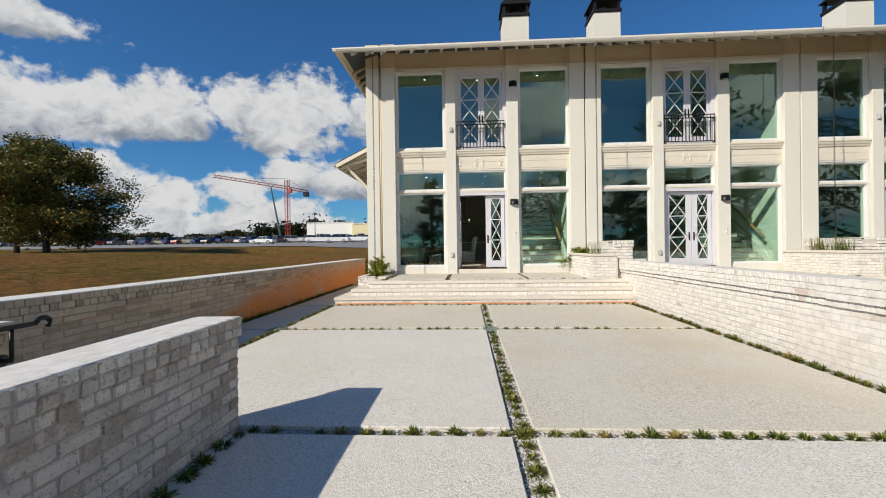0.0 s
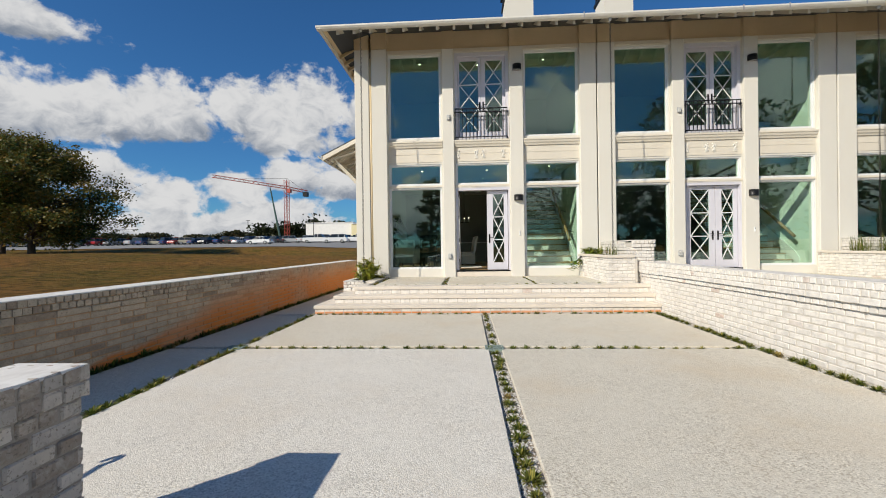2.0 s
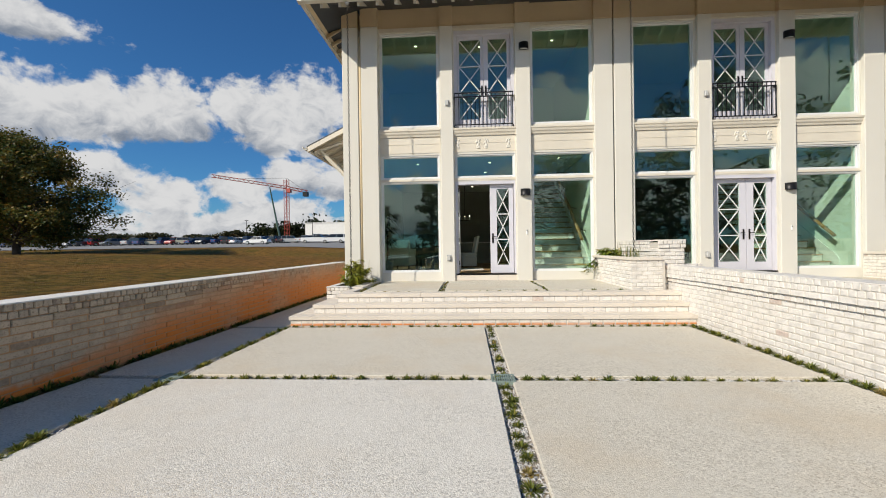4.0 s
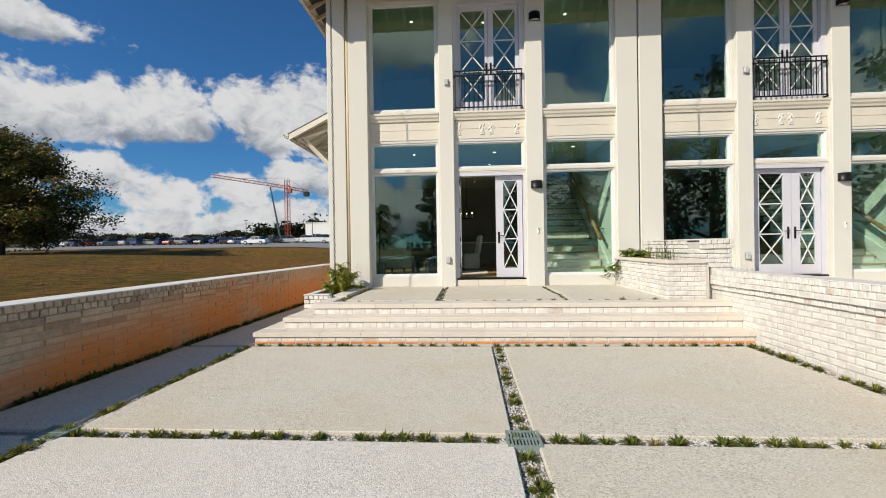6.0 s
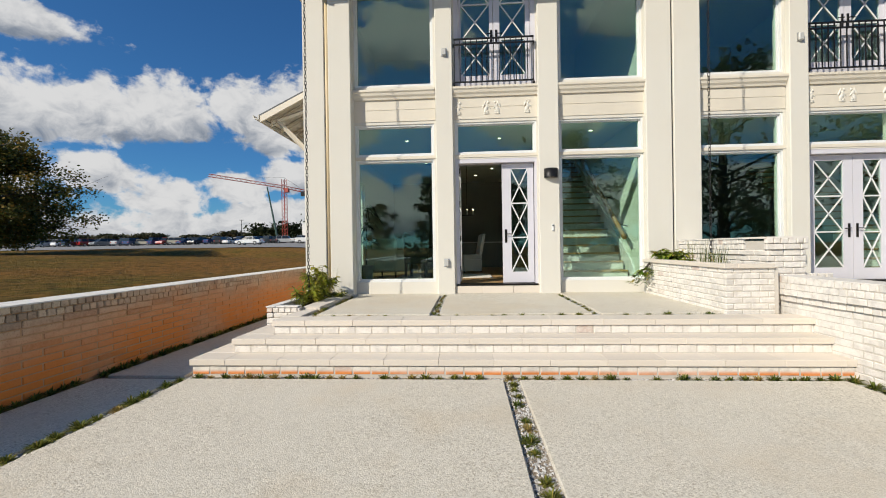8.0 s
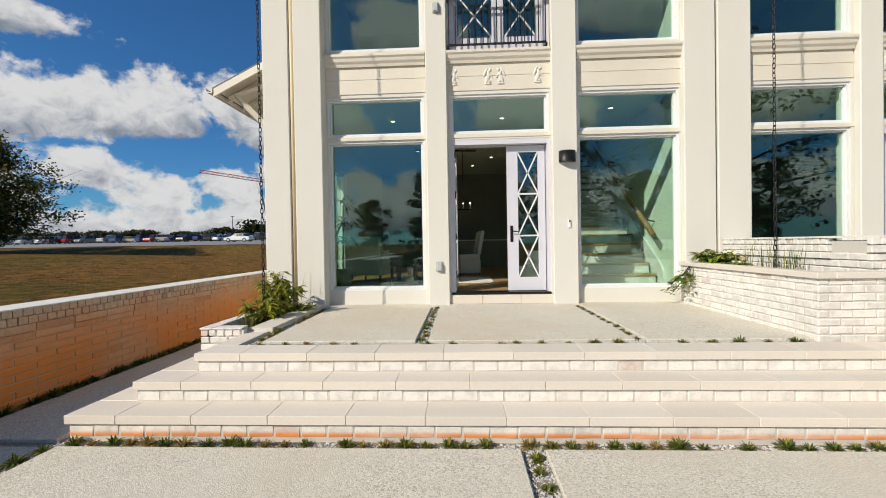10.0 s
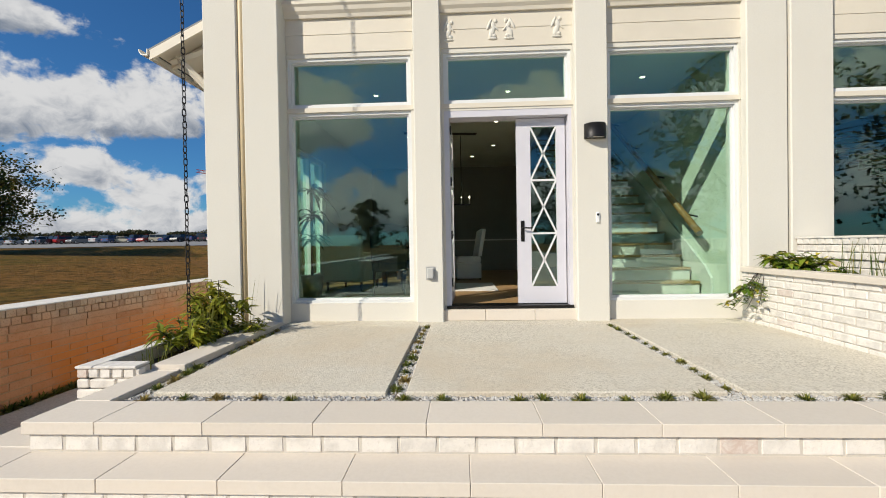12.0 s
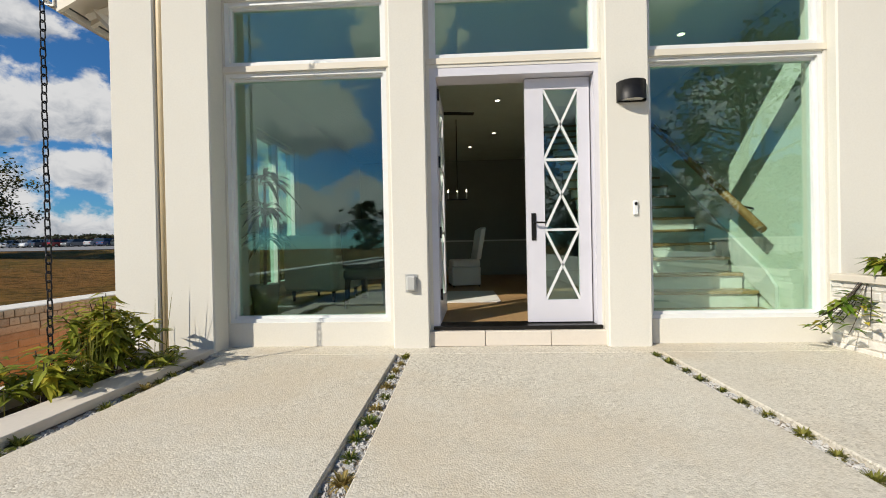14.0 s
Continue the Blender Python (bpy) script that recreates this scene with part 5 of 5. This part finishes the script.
shrub(-2.88, 12.22, 0.47, 3, 26, 0.34, 0.70, 0.16, "leafy green shrub in the corner planter", count=24)
shrub(-2.86, 11.70, 0.47, 4, 13, 0.26, 0.36, 0.17, "young leafy green shrub in the corner planter", count=12)
shrub(-2.62, 12.35, 0.50, 5, 16, 0.36, 0.16, 0.13, "low spreading green plant at the planter edge", count=12)
shrub(-2.86, 12.05, 0.47, 6, 14, 0.28, 0.2, 0.13, "low dark green plant in the corner planter", count=10)
reeds(-2.84, 12.05, 0.47, 2, 70, 0.62, 0.07, "thin upright ornamental grass in the corner planter")
reeds(-2.84, 12.6, 0.47, 8, 9, 1.0, 0.10, "a few long thin dry stems in the corner planter")
reeds(-2.84, 11.3, 0.47, 9, 24, 0.35, 0.10, "thin grass at the end of the corner planter")
shrub(3.30, 12.42, 1.05, 12, 20, 0.30, 0.30, 0.15, "leafy green shrub in the raised planter", count=18)
shrub(3.06, 12.62, 1.10, 13, 11, 0.20, -0.46, 0.14, "green vine trailing over the planter edge", lean=(-0.20, 0), count=9)
shrub(3.36, 12.0, 1.05, 14, 7, 0.15, 0.14, 0.12, "low leafy plant in the raised planter", count=10)
reeds(3.42, 11.4, 1.05, 15, 60, 0.42, 0.13, "thin straggling grass in the raised planter")
reeds(3.42, 11.9, 1.05, 16, 20, 0.6, 0.12, "thin long stems in the raised planter")
for dy in (0.0, 0.7):
    reeds(9.93, 11.4 + dy, 1.05, 17 + int(dy * 10), 150, 0.62, 0.14, "clump of tall green ornamental grass in a raised planter")
palm = thing("house_plant", "tall potted dracaena by the side window", "house plant", at=(-2.40, 13.74, 0.697))
part("pot", turned(bmesh.new(), [(0.12, 0), (0.16, 0.36), (0.15, 0.36)], 18), CERAMIC, palm, "grey tapered pot")
part("trunk", tube(bmesh.new(), (0, 0, 0.36), (0.02, 0, 1.5), 0.02, 0.014, n=6), BARK, palm)
bm = bmesh.new()
rp = random.Random(3)
for zc in (0.85, 1.2, 1.55):
    for k in range(22):
        t = rp.uniform(0, 6.283)
        blade(bm, (0.02, 0, zc + rp.uniform(-0.05, 0.05)), (math.cos(t), math.sin(t), rp.uniform(0.1, 0.9)), rp.uniform(0.30, 0.46), 0.03, rp.uniform(0.5, 0.9), 5)
me = bpy.data.meshes.new("leaves")
bm.to_mesh(me)
bm.free()
me.materials.append(HOUSEPLANT)
lv = new("foliage", me)
lv.parent = palm


# ---- drains and the handrail behind the low wall ----
def drain(x, y):
    ob = thing("drain_grate", "square green cast drain grate set in the joint", "drain", "drain grates", at=(x, y, -0.03))
    fr = bmesh.new()
    for b_ in ((-0.125, -0.125, 0, 0.125, -0.105, 0.036), (-0.125, 0.105, 0, 0.125, 0.125, 0.036), (-0.125, -0.105, 0, -0.105, 0.105, 0.036), (0.105, -0.105, 0, 0.125, 0.105, 0.036)):
        box(fr, *b_)
    part("grate_frame", fr, GRATE, ob)
    # Thin black plate puts the darkness of the hollow below into colour.
    part_box("shade_plate", (-0.105, -0.105, 0, 0.105, 0.105, 0.004), IRON, ob, "black plate standing in for the darkness under the bars")
    for k in range(8):
        x_ = -0.092 + k * 0.0245
        part_box("bar", (x_, -0.105, 0.012, x_ + 0.0125, 0.105, 0.034), GRATE, ob)
    part_box("cross_bar", (-0.105, -0.012, 0.012, 0.105, 0.012, 0.0335), GRATE, ob)
    return ob


drain(0.205, 6.73)
drain(-3.46, 6.72)
stub = thing("wall_stub", "short lime-washed brick wall end with a painted top", "wall", kind="structure")
part_box("mortar_core", (-4.50, -3.0, -0.1, -3.62, 2.70, 0.85), MORTAR_GREY, stub)
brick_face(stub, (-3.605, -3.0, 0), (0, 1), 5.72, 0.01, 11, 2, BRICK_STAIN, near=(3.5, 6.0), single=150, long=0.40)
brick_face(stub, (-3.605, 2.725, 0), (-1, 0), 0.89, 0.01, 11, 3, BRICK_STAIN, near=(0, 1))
wall_top(stub, -4.48, -3.0, -3.58, 2.75, 0.01 + 11 * BH)
rail = thing("handrail", "black iron handrail fixed to the brick wall end", "railing", at=(-3.46, 2.28, 0))
bm = bmesh.new()
last = None
for k in range(9):
    p_ = Vector((0.0, 0.62 - 0.05 * (1 - math.cos(k * math.pi / 8)), 0.84 + 0.035 * math.sin(k * math.pi / 8)))
    if last:
        tube(bm, last, p_, 0.018, n=8, caps=False)
    last = p_
tube(bm, last, (0, -1.6, 0.84), 0.018, n=8)
tube(bm, (0, 0.62, 0.84), (0, 0.60, 0.80), 0.018, n=8)
part("rail_bar", bm, IRON, rail)
for y_ in (0.35, -1.2):
    part("post", tube(bmesh.new(), (0, y_, 0.83), (0, y_, 0.60), 0.014, n=8), IRON, rail)
    part("wall_bracket", tube(bmesh.new(), (0, y_, 0.60), (-0.085, y_, 0.60), 0.016, n=8), IRON, rail)
    part("rosette", tube(bmesh.new(), (-0.072, y_, 0.60), (-0.084, y_, 0.60), 0.045, n=14), IRON, rail)


# ---- trees ----
def tree(x, y, z, tall, spread, seed, mat, label, leaf_size=0.3, limbs=26, leaves=230, low=0.12, cone=False, name="tree"):
    r = random.Random(seed)
    ob = thing(name, label, "tree", "trees", at=(x, y, z))
    wood, crown = bmesh.new(), bmesh.new()
    pts = [Vector((0, 0, -0.3))]
    for k in range(1, 7):
        pts.append(Vector((r.uniform(-0.15, 0.15), r.uniform(-0.15, 0.15), tall * 0.93 * k / 6)))
    for k in range(6):
        tube(wood, pts[k], pts[k + 1], 0.035 * tall * (1 - k / 6.3) * 0.8, 0.035 * tall * (1 - (k + 1) / 6.3) * 0.8, n=8, caps=False)
    for k in range(limbs):
        u = low + (0.95 - low) * (k + r.random()) / limbs
        t = r.uniform(0, 6.283)
        base = Vector((0, 0, tall * u * 0.93))
        reach = spread * ((1 - u) ** 0.8 * 1.05 if cone else math.sin(math.pi * min(1.0, 0.22 + 0.78 * u)) ** 0.7) * r.uniform(0.55, 1.12)
        tip = base + Vector((math.cos(t) * reach, math.sin(t) * reach, (0.02 if cone else 0.30) * reach + r.uniform(-0.4, 0.4)))
        mid = base.lerp(tip, 0.5) + Vector((0, 0, 0.08 * reach))
        tube(wood, base, mid, 0.010 * tall * (1.1 - u), 0.006 * tall * (1.1 - u), n=5, caps=False)
        tube(wood, mid, tip, 0.006 * tall * (1.1 - u), 0.01, n=5, caps=False)
        for j in range(4):
            q = mid.lerp(tip, r.uniform(0.0, 0.9))
            e = q + Vector((r.gauss(0, 1), r.gauss(0, 1), r.gauss(0.1, 0.6))) * reach * 0.22
            tube(wood, q, e, 0.02, 0.006, n=3, caps=False)
        clumps = [base.lerp(tip, r.uniform(0.3, 1.02)) + Vector((r.gauss(0, 1), r.gauss(0, 1), r.gauss(0, 0.7))) * (0.14 * reach + 0.15) for _ in range(8)]
        for j in range(leaves):
            c = clumps[r.randrange(8)]
            p = c + Vector((r.gauss(0, 1), r.gauss(0, 1), r.gauss(0, 0.75))) * (0.06 * spread)
            a_, b_ = r.uniform(0, 6.283), r.uniform(-0.9, 0.9)
            d = Vector((math.cos(a_) * math.cos(b_), math.sin(a_) * math.cos(b_), math.sin(b_)))
            sd = d.cross(Vector((r.uniform(-1, 1), r.uniform(-1, 1), r.uniform(0.2, 1)))).normalized()
            s_ = leaf_size * r.uniform(0.5, 1.1)
            vs = [crown.verts.new(p + q) for q in (-d * s_ * 0.5, sd * s_ * 0.32, d * s_ * 0.5, -sd * s_ * 0.32)]
            crown.faces.new(vs)
    part("trunk", wood, BARK, ob)
    me = bpy.data.meshes.new("crown")
    crown.to_mesh(me)
    crown.free()
    me.materials.append(mat)
    c = new("crown", me)
    c.parent = ob
    return ob


tree(-36.5, 33.0, 1.3, 10.0, 6.6, 21, OAKLEAF, "broad oak with dark green and rusty autumn leaves", 0.26, 70, 800, 0.08)
tree(-44.0, 37.0, 1.4, 8.6, 6.0, 22, OAKLEAF, "broad oak with rusty autumn leaves", 0.30, 50, 600, 0.08)
for k, (x, y, t_) in enumerate(((17, -42, 13.5), (-6, -44, 14.5), (25, -38, 12), (33, -44, 15), (9, -55, 14), (44, -40, 14), (-16, -50, 10), (23, -17, 20), (36, -12, 19), (13, -30, 17))):
    tree(x, y, -0.1, t_, (8.0 if t_ > 16 else 4.2 + (k % 3) * 0.6), 40 + k, PINELEAF, "tall dark pine across the street", 0.5, 30, 150, 0.08, cone=k < 2)


def woods(name, x0, y0, x1, y1, count, tall, seed, mat):
    """A far line of woods: many leaf clumps of uneven height."""
    r = random.Random(seed)
    bm = bmesh.new()
    for k in range(count):
        u = (k + r.random()) / count
        x, y = x0 + (x1 - x0) * u, y0 + (y1 - y0) * u
        h = tall * (0.55 + 0.45 * noise.noise((u * 14, seed, 0))) * r.uniform(0.7, 1.25)
        z = land(x, y)
        tube(bm, (x, y, z - 1), (x, y, z + h * 0.6), 0.25, 0.1, n=4, caps=False)
        for _ in range(90):
            p = Vector((x + r.gauss(0, h * 0.22), y + r.gauss(0, 2), z + h * r.uniform(0.05, 1.0)))
            s_ = r.uniform(0.5, 1.2)
            d = Vector((r.gauss(0, 1), r.gauss(0, 1), r.gauss(0, 1))).normalized()
            e = d.cross(Vector((r.gauss(0, 1), r.gauss(0, 1), 1))).normalized()
            bm.faces.new([bm.verts.new(p + q) for q in (-d * s_, e * s_ * 0.7, d * s_, -e * s_ * 0.7)])
    me = bpy.data.meshes.new(name)
    bm.to_mesh(me)
    bm.free()
    me.materials.append(mat)
    tagged(new(name, me), "distant line of autumn woods beyond the car park", "woods", kind="stuff")


woods("far_woods", -330, 190, -120, 250, 260, 8, 3, FARLEAF)
woods("far_woods", -125, 235, -40, 250, 110, 17, 4, PINELEAF)


# ---- parked vehicles ----
def car_template(kind, paint):
    """A parked vehicle with its length along x: saloon, suv, pickup or van."""
    ob = thing("car", "", "car", "parked cars")
    long, high, hood, belt = {"saloon": (4.6, 1.45, 0.78, 0.92), "suv": (4.7, 1.75, 0.95, 1.08), "pickup": (5.5, 1.85, 1.02, 1.12), "van": (5.3, 2.1, 1.0, 1.15)}[kind]
    f, b = long / 2, -long / 2
    prof = [(f, 0.35), (f + 0.02, 0.6), (f - 0.12, hood - 0.06), (f - 1.05, hood + 0.06), (f - 1.15, belt), (b + 0.15, belt), (b, belt - 0.15), (b - 0.02, 0.45), (b + 0.1, 0.3), (f - 0.15, 0.28)]
    bm = prism(bmesh.new(), prof, -0.88, 0.88)
    bmesh.ops.bevel(bm, geom=[e for e in bm.edges], offset=0.05, segments=2, affect="EDGES")
    part("body", bm, paint, ob)
    c0, c1 = {"saloon": (-1.55, 1.15), "suv": (-2.2, 1.2), "pickup": (-0.55, 1.5), "van": (-2.5, 1.6)}[kind]
    r0 = c0 + (0.55 if kind == "saloon" else 0.2)
    cab = bmesh.new()
    lo = [(c0, -0.8), (c1, -0.8), (c1, 0.8), (c0, 0.8)]
    hi = [(r0, -0.62), (c1 - 0.65, -0.62), (c1 - 0.65, 0.62), (r0, 0.62)]
    a_ = [cab.verts.new((*p, belt - 0.01)) for p in lo]
    b_ = [cab.verts.new((*p, high - 0.06)) for p in hi]
    cab.faces.new(b_)
    for i in range(4):
        cab.faces.new((a_[i], a_[(i + 1) % 4], b_[(i + 1) % 4], b_[i]))
    part("cabin_glass", cab, CARGLASS, ob, "dark glass")
    part_box("roof_panel", (r0 - 0.02, -0.64, high - 0.058, c1 - 0.6, 0.64, high), paint, ob, bevel=0.03)
    for px in (r0 + 0.05, (r0 + c1 - 0.65) / 2):
        for py in (-1, 1):
            part("pillar", tube(bmesh.new(), (px, 0.79 * py, belt - 0.02), (px, 0.635 * py, high - 0.03), 0.04, n=4), paint, ob)
    for px in (f - 0.85, b + 0.9):
        for py in (-0.82, 0.82):
            wh = bmesh.new()
            tube(wh, (px, py - 0.1, 0.33), (px, py + 0.1, 0.33), 0.33, n=16)
            tyre = part("wheel", wh, TYRE, ob)
            rm = bmesh.new()
            tube(rm, (px, py - 0.11, 0.33), (px, py + 0.11, 0.33), 0.2, n=12)
            part("rim", rm, STEEL, tyre)
    for py in (-0.62, 0.62):
        part_box("headlight", (f - 0.10, py - 0.18, 0.60, f + 0.025, py + 0.18, 0.74), WHITE, ob)
        part_box("tail_light", (b - 0.03, py - 0.15, 0.66, b + 0.06, py + 0.15, 0.84), PAINTS[4], ob)
    return ob


NAMES = ("white", "black", "grey", "silver", "red", "dark blue", "beige", "teal green")
KINDS = {"saloon": "saloon car", "suv": "tall estate car", "pickup": "pickup truck", "van": "van"}
templates = {}
rc = random.Random(12)


def park(kind, colour, x, y, turn):
    m = pose(x, y, land(x, y) + 0.055, 0, 0, turn)
    key = (kind, colour)
    if key not in templates:
        ob = car_template(kind, PAINTS[colour])
        tagged(ob, "%s %s parked on the asphalt car park" % (NAMES[colour], KINDS[kind]), "car")
        ob.matrix_basis = m
        templates[key] = ob
    else:
        copy_thing(templates[key], m)


for row_y, n, x_from, gap in ((92, 44, -122, 2.55), (103, 34, -142, 3.6), (118, 32, -165, 4.2), (132, 28, -185, 4.6)):
    for k in range(n):
        if rc.random() < 0.9:
            kind = rc.choice(("saloon", "saloon", "suv", "suv", "pickup"))
            colour = rc.choice((0, 1, 1, 2, 2, 3, 1, 4, 5, 6, 1, 5, 1, 2, 5))
            park(kind, colour, x_from + k * gap + rc.uniform(-0.5, 0.5), row_y + rc.uniform(-1, 1) + (k * 0.25), rc.choice((72, 84, 96, 262, 12)) + rc.uniform(-5, 5))
for kind, colour, x, y, turn in (("pickup", 0, -24.5, 66, 5), ("suv", 0, -20.5, 63, 185), ("pickup", 0, -18.5, 69, 3), ("suv", 4, -15.2, 71, 0), ("saloon", 0, -31, 60, 178), ("van", 0, -31, 88, 4), ("saloon", 7, -24, 86, 0), ("saloon", 2, -12.4, 72, 2)):
    park(kind, colour, x * 1.24, y * 1.24, turn)

# ---- far buildings, cranes and posts ----
shed = thing("warehouse", "long low white metal warehouse beyond the car park", "building", at=(0, 0, land(-40, 140)))
part_box("wall", (-57, 142, -1, -40.0, 190, 6.6), SIDING, shed)
part_box("wall_wing", (-40.0, 140, -1, -25, 190, 5.9), SIDING_CREAM, shed, "cream metal wing")
part_box("roof", (-57.2, 141.8, 6.6, -39.8, 190.2, 6.8), SIDING, shed)
part_box("roof_wing", (-39.8, 139.8, 5.9, -24.8, 190.2, 6.1), SIDING, shed)
for k in range(5):
    part_box("door", (-55 + k * 3.0, 141.9, 0, -53 + k * 3.0, 141.999, 2.6), GUTTER, shed)


def lattice(bm, a_, b_, wide, n, r):
    a_, b_ = Vector(a_), Vector(b_)
    d = (b_ - a_).normalized()
    s1 = d.cross(Vector((0.3, 1, 0.1))).normalized() * wide
    s2 = d.cross(s1).normalized() * wide
    cs = [s1 + s2, s1 - s2, -s1 - s2, -s1 + s2]
    for c in cs:
        tube(bm, a_ + c, b_ + c, r, n=4)
    for k in range(n):
        p, q = a_.lerp(b_, k / n), a_.lerp(b_, (k + 1) / n)
        for i in range(4):
            tube(bm, p + cs[i], q + cs[(i + 1) % 4], r * 0.7, n=3, caps=False)


cx, cy, cz = -104.0, 231.0, land(-104, 231) - 3.5
tc = thing("tower_crane", "red lattice tower crane over a far building site", "crane", at=(cx, cy, cz))
bm = bmesh.new()
lattice(bm, (0, 0, -2), (0, 0, 39), 1.0, 18, 0.16)
part("mast", bm, CRANE_RED, tc)
bm = bmesh.new()
lattice(bm, (0.5, 0, 34.5), (-33, -18, 39.0), 0.7, 16, 0.12)
part("jib", bm, CRANE_RED, tc)
bm = bmesh.new()
lattice(bm, (0.5, 0, 34.5), (10.5, 5, 32.5), 0.7, 5, 0.12)
part("counter_jib", bm, CRANE_RED, tc)
part_box("counterweight", (8.2, 3.2, 29.8, 10.8, 6.0, 32.4), IRON, tc)
part_box("cab", (0.8, -1.4, 31.5, 2.8, 0.6, 33.8), CRANE_RED, tc)
for q in ((-22, -12, 38.2), (8, 4, 34)):
    part("tie_rod", tube(bmesh.new(), (0, 0, 40), q, 0.07, n=4), IRON, tc)
mc = thing("mobile_crane", "dark green mobile crane with its boom raised", "crane", at=(-98, 205, land(-98, 205) - 3.0))
part("boom", tube(bmesh.new(), (2.5, 0, 2), (-3.0, 0, 31), 0.55, 0.3, n=6), CRANE_GREEN, mc)
part_box("carrier", (-1, -1.5, 0.6, 7, 1.5, 2.2), SIDING, mc, bevel=0.1)
for px in (0, 2, 4.5, 6.2):
    part("wheel", tube(bmesh.new(), (px, -1.6, 0.6), (px, 1.6, 0.6), 0.6, n=12), TYRE, mc)
for x, y, h_ in ((-66, 120, 9), (-40, 105, 8)):
    ob = thing("street_lamp", "slim dark lamp post in the car park", "lamp post", "lamp posts", at=(x, y, land(x, y)))
    part("pole", tube(bmesh.new(), (0, 0, 0), (0, 0, h_ * 0.75), 0.12, 0.08, n=6), IRON, ob)
    part_box("lamp_head", (-0.5, -0.15, h_ * 0.75, 0.5, 0.15, h_ * 0.75 + 0.15), IRON, ob)
